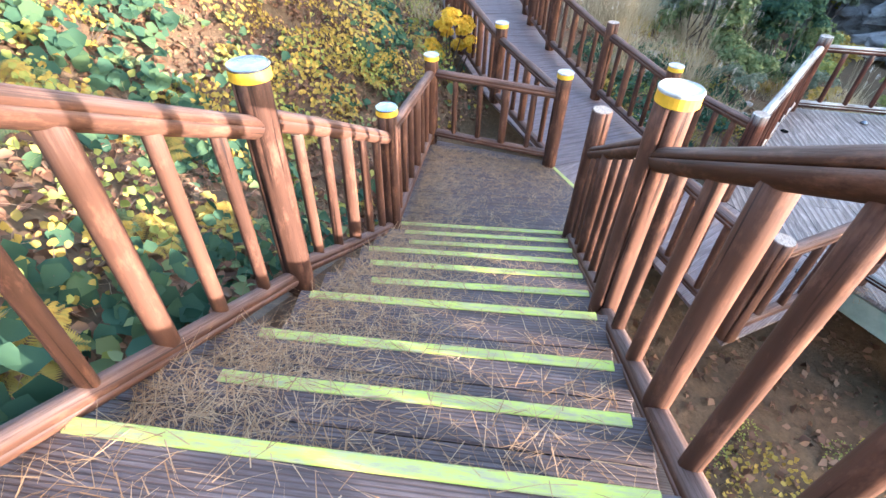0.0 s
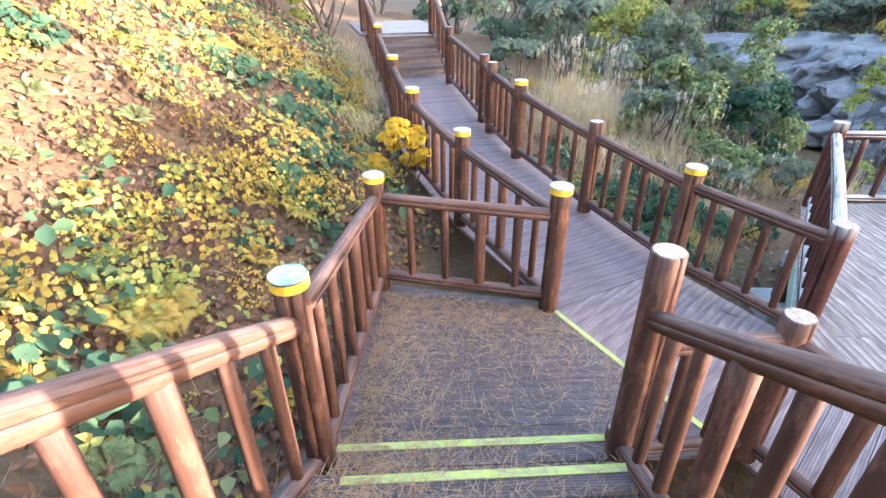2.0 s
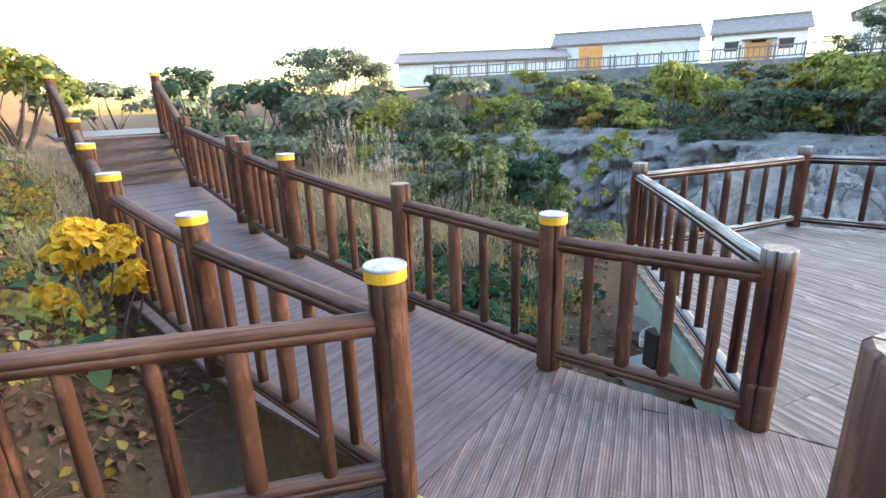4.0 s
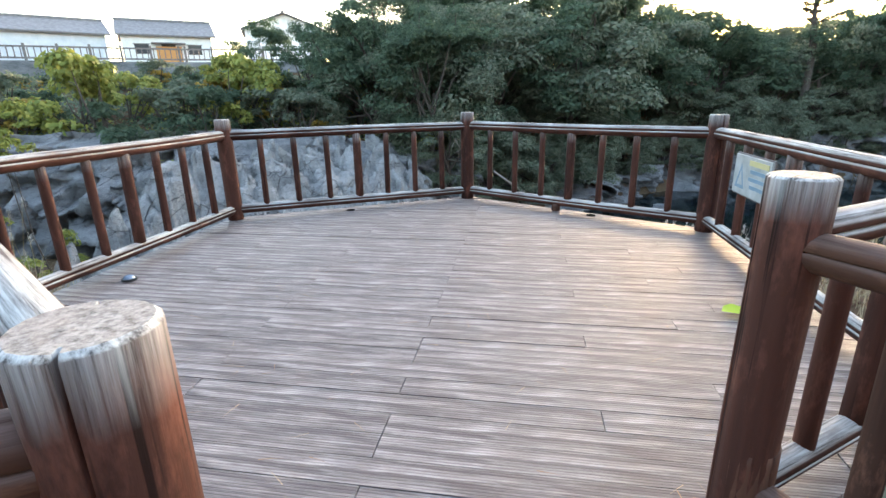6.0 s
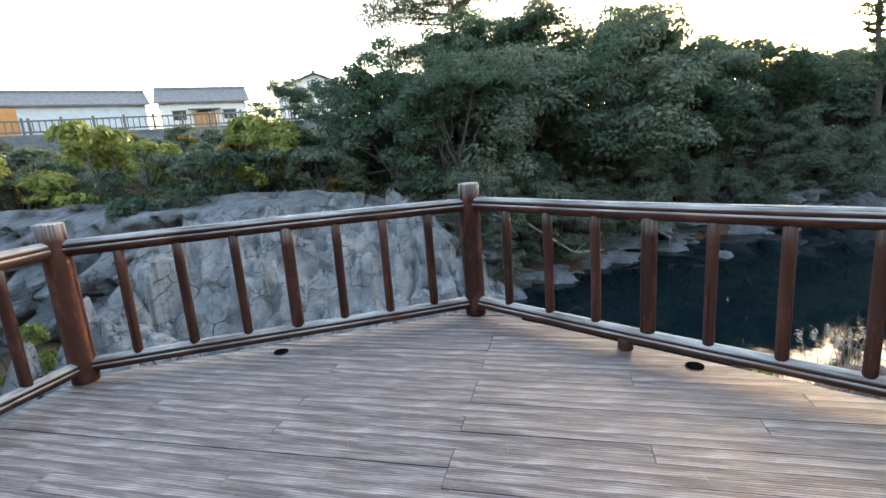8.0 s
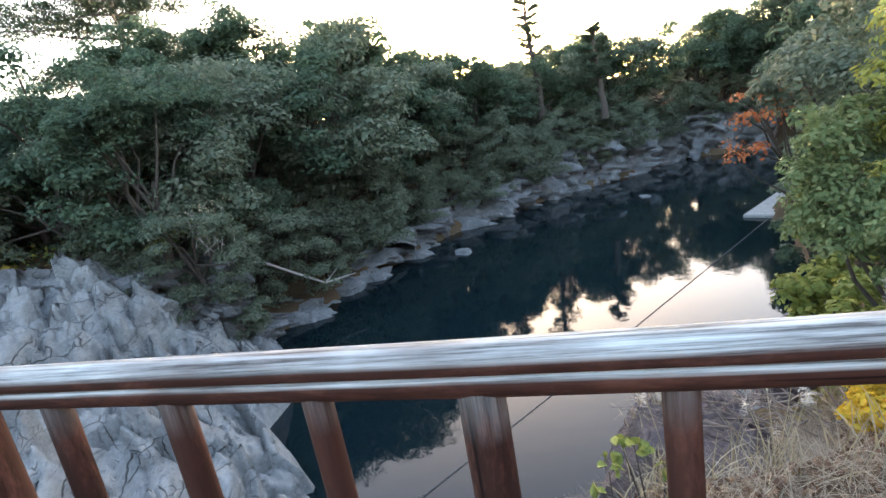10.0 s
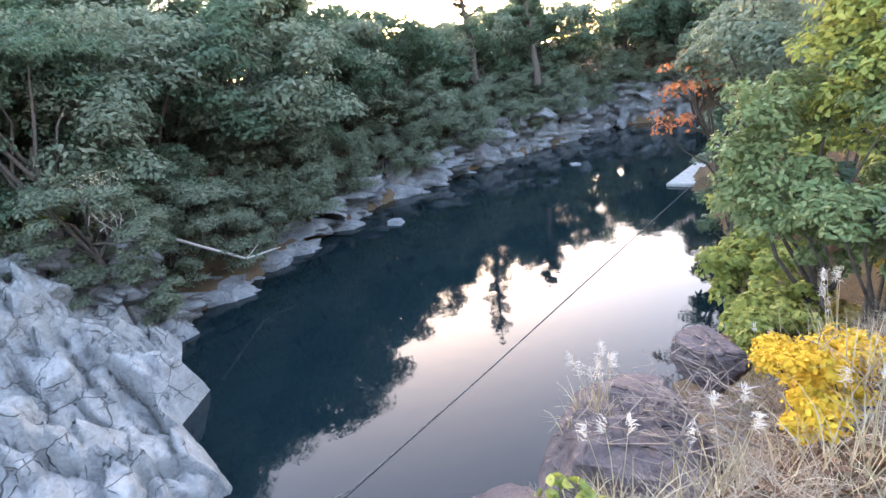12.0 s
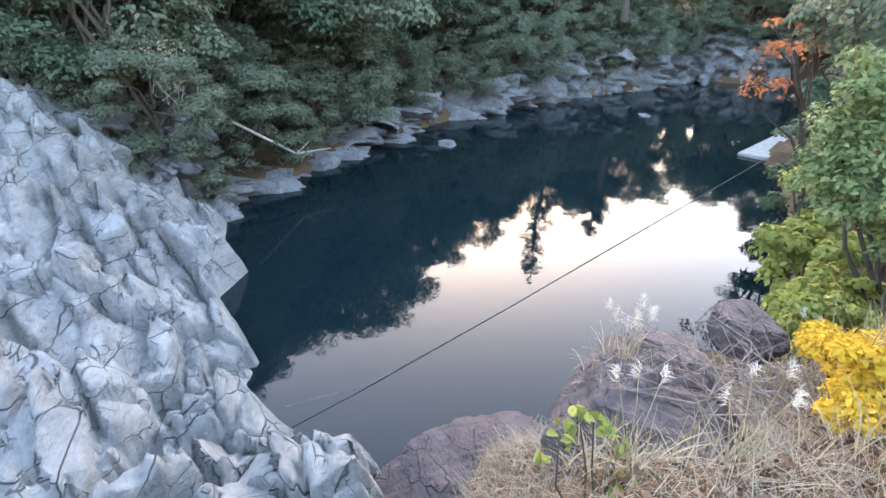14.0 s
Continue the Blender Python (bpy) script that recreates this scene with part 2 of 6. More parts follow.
def rockmat(name, dark, light, crack=(0.04, 0.04, 0.045), sc=1.0):
    m = Mat(name, 0.85, spec=0.25)
    v = m.coords((sc * 0.75, sc * 1.25, sc * 1.7))
    f = m.noise(v, 1.1, 8.0, 0.65)
    g = m.noise(v, 9.0, 6.0, 0.7)
    c = m.ramp(f, (0.25, dark), (0.5, tuple((a + b) / 2 for a, b in zip(dark, light))), (0.72, light))
    c = m.mix(0.35, c, m.ramp(g, (0.3, dark), (0.7, light)))
    vo = m.n("TexVoronoi")
    vo.feature = "DISTANCE_TO_EDGE"
    vo.inputs["Scale"].default_value = 0.9
    wob = m.n("VectorMath")
    wob.operation = "ADD"
    nz = m.n("TexNoise")
    nz.inputs["Scale"].default_value = 1.5
    m.link(v, nz.inputs["Vector"])
    m.link(v, wob.inputs[0])
    sc3 = m.n("VectorMath")
    sc3.operation = "SCALE"
    sc3.inputs[3].default_value = 0.35
    m.link(nz.outputs["Color"], sc3.inputs[0])
    m.link(sc3.outputs[0], wob.inputs[1])
    m.link(wob.outputs[0], vo.inputs["Vector"])
    e = m.ramp(vo.outputs["Distance"], (0.0, (1,) * 3), (0.014, (0,) * 3))
    e = m.math("MULTIPLY", e, m.ramp(m.noise(v, 0.8, 3.0), (0.4, (0,) * 3), (0.52, (1,) * 3)))
    v2 = m.n("TexVoronoi")
    v2.feature = "DISTANCE_TO_EDGE"
    v2.inputs["Scale"].default_value = 2.3
    m.link(wob.outputs[0], v2.inputs["Vector"])
    e2 = m.ramp(v2.outputs["Distance"], (0.0, (0.7,) * 3), (0.02, (0,) * 3))
    e = m.math("MAXIMUM", e, m.math("MULTIPLY", e2, m.ramp(m.noise(v, 1.7, 3.0), (0.5, (0,) * 3), (0.6, (1,) * 3))))
    m.color(m.mix(m.math("MULTIPLY", e, 0.75), c, crack))
    plate = m.n("TexVoronoi")
    plate.inputs["Scale"].default_value = 2.3
    m.link(wob.outputs[0], plate.inputs["Vector"])
    chip = m.n("TexVoronoi")
    chip.inputs["Scale"].default_value = 6.5
    m.link(wob.outputs[0], chip.inputs["Vector"])
    steps = m.math("ADD", m.math("MULTIPLY", plate.outputs["Color"], 0.6), m.math("MULTIPLY", chip.outputs["Color"], 0.35))
    h = m.math("SUBTRACT", m.math("ADD", m.math("MULTIPLY", f, 0.6), m.math("MULTIPLY", g, 0.5)), m.math("MULTIPLY", e, 0.7))
    return m.bump(m.math("ADD", h, steps), 0.11, 0.9).m


ROCK_WHITE = rockmat("pale_river_rock", (0.11, 0.112, 0.112), (0.41, 0.405, 0.39))
ROCK_GREY = rockmat("grey_cliff_rock", (0.075, 0.082, 0.09), (0.31, 0.312, 0.31))
ROCK_BROWN = rockmat("brown_boulder_rock", (0.07, 0.052, 0.052), (0.2, 0.158, 0.155), sc=2.0)


def groundmat():
    m = Mat("soil_and_litter", 0.95, spec=0.1)
    v = m.coords((1, 1, 1))
    f = m.noise(v, 0.5, 8.0, 0.65)
    g = m.noise(v, 14.0, 6.0, 0.75)
    c = m.ramp(f, (0.3, (0.085, 0.058, 0.04)), (0.5, (0.13, 0.09, 0.055)), (0.7, (0.08, 0.08, 0.045)))
    c = m.mix(0.5, c, m.ramp(g, (0.3, (0.045, 0.03, 0.02)), (0.7, (0.2, 0.13, 0.075))))
    m.color(c)
    return m.bump(m.math("ADD", f, g), 0.05, 0.8).m


GROUND = groundmat()


def watermat():
    m = Mat("pool_water", 0.03, spec=0.5)
    m.b.inputs["IOR"].default_value = 1.333
    m.color((0.004, 0.011, 0.014))
    f = m.noise(m.coords((1.0, 1.0, 1)), 2.2, 3.0, 0.5)
    return m.bump(f, 0.006, 0.5).m


WATER = watermat()

# ---- mesh helpers ----
rng = np.random.default_rng(7)


def mesh_of(name, verts, faces, mat, smooth=False):
    """A mesh from vertex and face arrays; all faces have the same corner count."""
    verts = np.asarray(verts, np.float32)
    faces = np.asarray(faces, np.int32)
    me = bpy.data.meshes.new(name)
    n, k = faces.shape
    me.vertices.add(len(verts))
    me.vertices.foreach_set("co", verts.ravel())
    me.loops.add(n * k)
    me.loops.foreach_set("vertex_index", faces.ravel())
    me.polygons.add(n)
    me.polygons.foreach_set("loop_start", np.arange(0, n * k, k, dtype=np.int32))
    me.polygons.foreach_set("loop_total", np.full(n, k, np.int32))
    if smooth:
        me.polygons.foreach_set("use_smooth", np.ones(n, bool))
    me.materials.append(mat)
    me.update(calc_edges=True)
    return me


def bm_mesh(name, bm, mat, smooth=False):
    me = bpy.data.meshes.new(name)
    bm.to_mesh(me)
    bm.free()
    me.materials.append(mat)
    if smooth:
        me.polygons.foreach_set("use_smooth", np.ones(len(me.polygons), bool))
    return me


def child(name, me, parent, m=None, label=""):
    ob = new(name, me)
    ob.parent = parent
    if m is not None:
        ob.matrix_basis = m
    if label:
        ob["label"] = label
    return ob


def thing(name, label, category, at=(0, 0, 0), group="", kind="", me=None):
    ob = new(name, me)
    ob.location = at
    return tagged(ob, label, category, group, kind)


def box_bm(x, y, z, bevel=0.004):
    bm = bmesh.new()
    bmesh.ops.create_cube(bm, size=1)
    bmesh.ops.scale(bm, vec=(x, y, z), verts=bm.verts)
    if bevel:
        bmesh.ops.bevel(bm, geom=bm.edges[:], offset=bevel, segments=1, affect="EDGES")
    return bm


def box_mesh(name, x, y, z, mat, bevel=0.004):
    return bm_mesh(name, box_bm(x, y, z, bevel), mat)


def log_mesh(name, length, r, mat, notches=(0.0, math.pi), seed=0, segs=20, wob=0.03, end=0.008, rings=7):
    """Round timber along local z from 0 to length, uneven, with sawn relief slits along it."""
    g = np.random.default_rng(seed)
    ang = [2 * math.pi * i / segs for i in range(segs)]
    prof = [(a, 1.0) for a in ang]
    for nt in notches:
        prof = [p for p in prof if abs((p[0] - nt + math.pi) % (2 * math.pi) - math.pi) > 0.2]
        w = min(0.05, 0.006 / r)
        prof += [(nt - w, 1.0), (nt - w * 0.8, 0.78), (nt + w * 0.8, 0.78), (nt + w, 1.0)]
    prof = sorted((a % (2 * math.pi), k) for a, k in prof)
    n = len(prof)
    zs = [0, end] + list(np.linspace(0, length, rings)[1:-1]) + [length - end, length]
    verts = []
    ph = g.uniform(0, 6.28, 4)
    for i, z in enumerate(zs):
        rr = r * (0.90 if i in (0, len(zs) - 1) else 1.0)
        for a, k in prof:
            d = 1 + wob * (math.sin(2 * a + ph[0] + z * 1.3) * 0.6 + math.sin(3 * a + ph[1] - z * 2.1) * 0.4) + g.normal(0, wob * 0.15)
            verts.append((rr * k * d * math.cos(a) + 0.004 * math.sin(z * 2 + ph[2]), rr * k * d * math.sin(a) + 0.004 * math.sin(z * 1.7 + ph[3]), z))
    faces = []
    for i in range(len(zs) - 1):
        for j in range(n):
            a, b = i * n + j, i * n + (j + 1) % n
            faces.append((a, b, b + n, a + n))
    me = bpy.data.meshes.new(name)
    top = len(zs) - 1
    me.from_pydata(verts, [], faces + [tuple(range(n - 1, -1, -1)), tuple(range(top * n, top * n + n))])
    me.materials.append(mat)
    me.materials.append(WOOD_END)
    flags = np.ones(len(me.polygons), bool)
    flags[-2:] = False
    me.polygons.foreach_set("use_smooth", flags)
    me.polygons[-1].material_index = 1
    me.polygons[-2].material_index = 1
    me.update()
    return me


def along(a, b):
    """The pose of a local z axis running from a to b, its local x kept sideways."""
    a, b = Vector(a), Vector(b)
    z = (b - a).normalized()
    side = Vector((0, 0, 1)).cross(z)
    side = side.normalized() if side.length > 1e-4 else Vector((1, 0, 0))
    y = z.cross(side)
    return Matrix.Translation(a) @ Matrix((side, y, z)).transposed().to_4x4()


def ring(r0, r1, h, mat, name, segs=24):
    bm = bmesh.new()
    rows = []
    for r, z in ((r1, 0), (r1 * 0.98, h), (r0, h), (r0, 0)):
        rows.append([bm.verts.new((r * math.cos(2 * math.pi * k / segs), r * math.sin(2 * math.pi * k / segs), z)) for k in range(segs)])
    for a, b in zip(rows, rows[1:]):
        for k in range(segs):
            bm.faces.new((a[k], a[(k + 1) % segs], b[(k + 1) % segs], b[k]))
    return bm_mesh(name, bm, mat, False)


def cap_meshes(r, top):
    """A yellow sleeve round the post's head and the thin lid in it, with a raised lip."""
    band = ring(r * 0.97, r * 1.1, 0.052, BAND, "cap_band", 28)
    bm = bmesh.new()
    prof = ((r * 1.11, -0.004), (r * 1.12, 0.006), (r * 1.06, 0.011), (r * 0.98, 0.006), (r * 0.5, 0.009))
    rows = [[bm.verts.new((q * math.cos(2 * math.pi * k / 28), q * math.sin(2 * math.pi * k / 28), z)) for k in range(28)] for q, z in prof]
    for a, b in zip(rows, rows[1:]):
        for k in range(28):
            bm.faces.new((a[k], a[(k + 1) % 28], b[(k + 1) % 28], b[k]))
    bm.faces.new(rows[-1])
    return band, bm_mesh("cap_lid", bm, top, False)


POST_R, RAIL_R, BAL_R = 0.085, 0.056, 0.034
CAPS = {"white": cap_meshes(POST_R, CAP_WHITE), "steel": cap_meshes(POST_R, CAP_STEEL)}
BAL_CACHE = {}
log_seed = [0]


def baluster_mesh(length, r, mat):
    key = (round(length, 2), r, mat.name)
    if key not in BAL_CACHE:
        log_seed[0] += 1
        BAL_CACHE[key] = log_mesh("baluster", length, r, mat, (), log_seed[0], 12, 0.04, 0.004, 5)
    return BAL_CACHE[key]


def fence(name, label, posts, bays, mat, group="", top=0.95, low=0.13, rail_r=RAIL_R, thick=(), post_mat=None):
    """A log fence. posts: x, y, ground z, height, cap. bays: (from, to, balusters[, drop])."""
    f = thing(name, label, "fence", (posts[0][0], posts[0][1], posts[0][2]), group)
    base = Vector(f.location)
    pm = post_mat or mat
    for i, (x, y, z, h, cap) in enumerate(posts):
        log_seed[0] += 1
        p = child("post", log_mesh("post", h, POST_R, pm, (0.5, 3.6), log_seed[0]), f, Matrix.Translation(Vector((x, y, z)) - base) @ Matrix.Rotation(i * 0.7, 4, "Z"))
        if cap in CAPS:
            band, lid = CAPS[cap]
            child("cap_band", band, p, Matrix.Translation((0, 0, h - 0.05)), "yellow reflective band")
            child("cap_lid", lid, p, Matrix.Translation((0, 0, h + 0.003)), "white cap" if cap == "white" else "zinc cap")
    for bay in bays:
        i, j, nb = bay[:3]
        a, b = Vector(posts[i][:3]), Vector(posts[j][:3])
        ta, tb = (bay[3], bay[4]) if len(bay) > 3 else (top, top)
        la, lb = (bay[5], bay[6]) if len(bay) > 5 else (low, low)
        flat = Vector((b.x - a.x, b.y - a.y, 0)).normalized() * (POST_R * 0.7)
        for nm, ha, hb, rr in (("top_rail", ta, tb, rail_r), ("bottom_rail", la, lb, rail_r * 0.92)):
            p, q = a + flat + Vector((0, 0, ha)), b - flat + Vector((0, 0, hb))
            log_seed[0] += 1
            child(nm, log_mesh(nm, (q - p).length, rr, mat, (0.15, math.pi - 0.15), log_seed[0], 18, 0.035), f, Matrix.Translation(-base) @ along(p, q))
        for k in range(nb):
            u = (k + 1) / (nb + 1)
            r = 0.048 if nb > 2 and k == nb // 2 else BAL_R
            c = a.lerp(b, u)
            z0, z1 = c.z + la + (lb - la) * u + 0.036, c.z + ta + (tb - ta) * u - 0.03
            child("baluster", baluster_mesh(z1 - z0, r, mat), f, Matrix.Translation(Vector((c.x, c.y, z0)) - base) @ Matrix.Rotation(k * 1.3, 4, "Z"))
    return f


# ---- fitted plan ----
HC = (5.15, 3.87)
HEX = [(HC[0] + 2.92 * math.cos(radians(60 * k)), HC[1] + 2.92 * math.sin(radians(60 * k))) for k in range(6)]  # 0 east, 1 ne, 2 nw, 3 west, 4 sw, 5 se
P_RP0, P_GR = (1.97, 3.62), (2.93, 2.40)
RAMP_R = [(1.29, 4.68), (0.63, 5.90), (-0.10, 7.46), (-0.47, 8.45), (-0.58, 8.95), (-1.25, 11.2)]
RAMP_L = [(-0.07, 3.97), (-0.90, 5.52), (-1.60, 7.02), (-2.10, 8.75), (-2.75, 11.3)]
POND = [(12.88, 2.5), (13.5, 2.92), (14.0, 3.45), (14.9, 4.0), (15.7, 3.8), (17.2, 4.3), (18.5, 4.85), (19.7, 4.25), (21.4, 4.95), (24.1, 5.1), (25.7, 4.6), (27.3, 3.3), (29.8, 0.9), (33.9, -3.2), (37.4, -8), (40.6, -16.5), (42, -22.8), (44, -28.5), (45, -32), (40, -37), (33, -35.5), (29.4, -30), (24.4, -18.2), (18, -11.9), (14.8, -8.2), (13.2, -4), (12.5, -0.6), (12.87, 0.17), (12.75, 1.75)]
WATER_Z = -5.0


def ramp_z(y):
    """Height of the sloping walk."""
    return np.interp(y, [4.6, 6.0, 12.0], [0.0, 0.12, 0.72])


def vnoise(x, y, seed=0):
    """Smooth value noise on arrays."""
    xi, yi = np.floor(x).astype(np.int64), np.floor(y).astype(np.int64)
    fx, fy = x - xi, y - yi
    fx, fy = fx * fx * (3 - 2 * fx), fy * fy * (3 - 2 * fy)

    def h(a, b):
        v = (a * 374761393 + b * 668265263 + seed * 974711) & 0x7FFFFFFF
        v = ((v ^ (v >> 13)) * 1274126177) & 0x7FFFFFFF
        return ((v ^ (v >> 16)) & 0xFFFF) / 65535.0

    return (h(xi, yi) * (1 - fx) + h(xi + 1, yi) * fx) * (1 - fy) + (h(xi, yi + 1) * (1 - fx) + h(xi + 1, yi + 1) * fx) * fy


def fbm(x, y, seed=0, octaves=4):
    out, amp = 0, 0.5
    for k in range(octaves):
        out = out + amp * (vnoise(x, y, seed + k) - 0.5)
        x, y, amp = x * 2.03, y * 2.03, amp * 0.5
    return out


def seg_dist(x, y, line, closed=False):
    """Distance to a polyline, and the side (positive on its left)."""
    best, side = np.full(x.shape, 1e9), np.zeros(x.shape)
    pts = list(line) + ([line[0]] if closed else [])
    for (ax, ay), (bx, by) in zip(pts[:-1], pts[1:]):
        dx, dy = bx - ax, by - ay
        u = np.clip(((x - ax) * dx + (y - ay) * dy) / (dx * dx + dy * dy), 0, 1)
        d = np.hypot(x - ax - u * dx, y - ay - u * dy)
        s = dx * (y - ay) - dy * (x - ax)
        hit = d < best
        best, side = np.where(hit, d, best), np.where(hit, s, side)
    return best, side


def inside(x, y, poly):
    res = np.zeros(x.shape, bool)
    n = len(poly)
    for i in range(n):
        (ax, ay), (bx, by) = poly[i], poly[(i + 1) % n]
        if ay == by:
            continue
        cross = ((ay > y) != (by > y)) & (x < (bx - ax) * (y - ay) / (by - ay) + ax)
        res ^= cross
    return res


FOOT = [(-2.0, -40), (-2.0, -6), (-1.95, 0), (-1.8, 4.35), (-0.95, 5.6), (-1.7, 7.1), (-2.2, 8.85), (-2.95, 12), (-4.5, 17), (-9, 30), (-20, 60)]
OPP = [(24.6, 5.4), (21.5, 10), (19, 16), (15.5, 24), (11, 36), (4, 60), (0, 110)]


def ground_z(x, y):
    """Height of the bare ground."""
    x, y = np.asarray(x, float), np.asarray(y, float)
    d, s = seg_dist(x, y, FOOT)
    level = np.where(y < 2.4, np.clip(2.4 - y, 0, 6) * 0.53, ramp_z(y))
    west = level - 0.28 + np.minimum(d, 3) * 0.62 + np.clip(d - 3, 0, 16) * 0.72 + fbm(x * 0.9, y * 0.9, 5) * 0.5 * np.minimum(d, 1.0)
    lvl_e = np.where(y < 2.4, np.clip(2.4 - y, 0, 6) * 0.53 * np.clip(1.0 - (d - 2.0) * 1.3, 0, 1), ramp_z(y))
    near = lvl_e - 0.5 - 0.1 * np.minimum(d, 6) - np.clip(d - np.interp(y, [0.6, 2.4], [11.2, 8.7]), 0, 20) * 1.25 + fbm(x * 0.7, y * 0.7, 9) * 0.5
    north = np.clip((y - 7.0) / 6, 0, 1) * np.clip((x - 2.5) * 0.45, 0, 3.2)
    near = np.where(s > 0, west, near - north)
    d2, s2 = seg_dist(x, y, OPP)
    opp = np.where(s2 < 0, -5.6 + np.clip((d2 - 1.9) * 2.6, 0, 4.9) + np.clip(d2 - 3.6, 0, 40) * 0.19, -9) + fbm(x * 0.4, y * 0.4, 3) * 0.7
    opp = np.minimum(opp, 3.9 + fbm(x * 0.1, y * 0.1, 4) * 0.6)
    dp, _ = seg_dist(x, y, POND, True)
    ins = inside(x, y, POND)
    shore = np.where(ins, -5.0 - np.minimum(dp, 2.0), -9)
    east = -5.7 + np.clip((dp - 2.0) * 2.6, 0, 4.5) + np.clip(dp - 2.5, 0, 22) * 0.26 + fbm(x * 0.4, y * 0.4, 6) * 0.6
    k = np.clip((y - 4.0) / 7.0, 0, 1)
    east = np.where((x > 22) & ~ins, east, -9)
    opp = np.where(s2 < 0, np.where(x > 22, east * (1 - k) + opp * k, opp), -9)
    east = np.where(y < 4.0, east, -9)
    south = np.where((y < -6) & (x <= 23) & ~ins, -5.2 + np.minimum(dp * 1.0, 4.0) + np.clip(dp - 4, 0, 40) * 0.1, -9)
    floor_z = np.where((x > 9.3) & (x < 26) & (y > 1.0) & (y < 16.5), -6.4, -4.6 + fbm(x * 0.5, y * 0.5, 2))
    h = np.maximum(np.maximum(near, floor_z), np.maximum(opp, np.maximum(east, south)))
    lim = -5.3 + dp * 1.05
    h = np.where(~ins & (s2 > 0) & (x < 23), np.minimum(h, np.maximum(lim, -5.2)), h)
    return np.where(ins, shore, h)


def spread(lo, hi, f0, f1, step, n):
    """Grid lines, close between f0 and f1, wide outside."""
    out = list(np.arange(f0, f1, step))
    left = f0 - (np.linspace(0, 1, n) ** 2.2)[1:] * (f0 - lo)
    right = f1 + (np.linspace(0, 1, n) ** 2.2) * (hi - f1)
    return np.array(sorted(list(left) + out + list(right)))


def grid_mesh(name, xs, ys, zf, mat, smooth=True):
    gx, gy = np.meshgrid(xs, ys)
    gz = zf(gx, gy)
    nx, ny = len(xs), len(ys)
    idx = np.arange(nx * ny).reshape(ny, nx)
    q = np.stack([idx[:-1, :-1], idx[:-1, 1:], idx[1:, 1:], idx[1:, :-1]], -1).reshape(-1, 4)
    return mesh_of(name, np.stack([gx, gy, gz], -1).reshape(-1, 3), q, mat, smooth)


ground = thing("ground", "sloping soil covered in brown leaf litter", "ground", kind="structure", me=grid_mesh("ground", spread(-900, 1200, -9, 46, 0.4, 26), spread(-900, 1200, -36, 50, 0.5, 26), ground_z, GROUND))
bm = bmesh.new()
wv = [bm.verts.new((x, y, WATER_Z)) for x, y in ((9, -40), (60, -40), (60, 8.5), (9, 8.5))]
bm.faces.new(wv)
thing("water", "still dark green pool mirroring the sky", "water", kind="structure", me=bm_mesh("water", bm, WATER))

# ---- fences ----
H = 1.12
hx = {k: (HEX[k][0], HEX[k][1]) for k in range(6)}
bayd = (0.95, 0.95, 0.115, 0.115)
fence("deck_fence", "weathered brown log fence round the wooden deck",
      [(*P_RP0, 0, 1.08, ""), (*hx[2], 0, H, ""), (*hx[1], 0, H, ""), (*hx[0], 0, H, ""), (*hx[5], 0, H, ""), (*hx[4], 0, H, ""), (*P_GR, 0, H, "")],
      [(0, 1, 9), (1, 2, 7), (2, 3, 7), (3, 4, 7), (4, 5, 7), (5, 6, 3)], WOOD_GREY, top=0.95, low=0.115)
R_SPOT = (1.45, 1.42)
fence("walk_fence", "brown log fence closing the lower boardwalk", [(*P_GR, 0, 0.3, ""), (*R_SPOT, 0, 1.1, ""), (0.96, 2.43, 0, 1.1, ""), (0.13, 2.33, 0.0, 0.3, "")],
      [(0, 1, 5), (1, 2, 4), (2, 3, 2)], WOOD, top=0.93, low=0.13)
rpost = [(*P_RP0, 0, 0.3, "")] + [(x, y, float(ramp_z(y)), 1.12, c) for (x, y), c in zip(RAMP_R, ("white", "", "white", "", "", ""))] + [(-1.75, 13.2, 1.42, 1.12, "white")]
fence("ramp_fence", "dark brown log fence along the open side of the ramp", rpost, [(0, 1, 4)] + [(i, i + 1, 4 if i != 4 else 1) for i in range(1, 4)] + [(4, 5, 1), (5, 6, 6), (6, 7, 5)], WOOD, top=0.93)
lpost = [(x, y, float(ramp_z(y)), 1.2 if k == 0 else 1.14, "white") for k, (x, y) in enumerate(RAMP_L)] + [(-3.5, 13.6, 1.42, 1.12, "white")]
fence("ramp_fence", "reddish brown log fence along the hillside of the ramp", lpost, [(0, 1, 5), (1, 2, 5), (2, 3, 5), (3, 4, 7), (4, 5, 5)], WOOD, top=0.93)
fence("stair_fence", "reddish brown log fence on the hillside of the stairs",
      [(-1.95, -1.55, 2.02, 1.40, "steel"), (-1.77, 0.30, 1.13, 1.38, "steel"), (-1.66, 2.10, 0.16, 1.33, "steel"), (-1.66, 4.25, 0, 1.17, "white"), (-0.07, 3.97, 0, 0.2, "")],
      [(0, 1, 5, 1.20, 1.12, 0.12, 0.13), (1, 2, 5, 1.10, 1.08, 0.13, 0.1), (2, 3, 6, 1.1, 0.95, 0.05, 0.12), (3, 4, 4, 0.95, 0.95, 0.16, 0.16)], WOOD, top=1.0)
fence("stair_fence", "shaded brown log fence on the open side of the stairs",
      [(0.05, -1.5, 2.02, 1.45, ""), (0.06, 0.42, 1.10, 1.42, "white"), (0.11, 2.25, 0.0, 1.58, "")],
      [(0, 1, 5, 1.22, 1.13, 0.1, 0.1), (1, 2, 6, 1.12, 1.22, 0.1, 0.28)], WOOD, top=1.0)

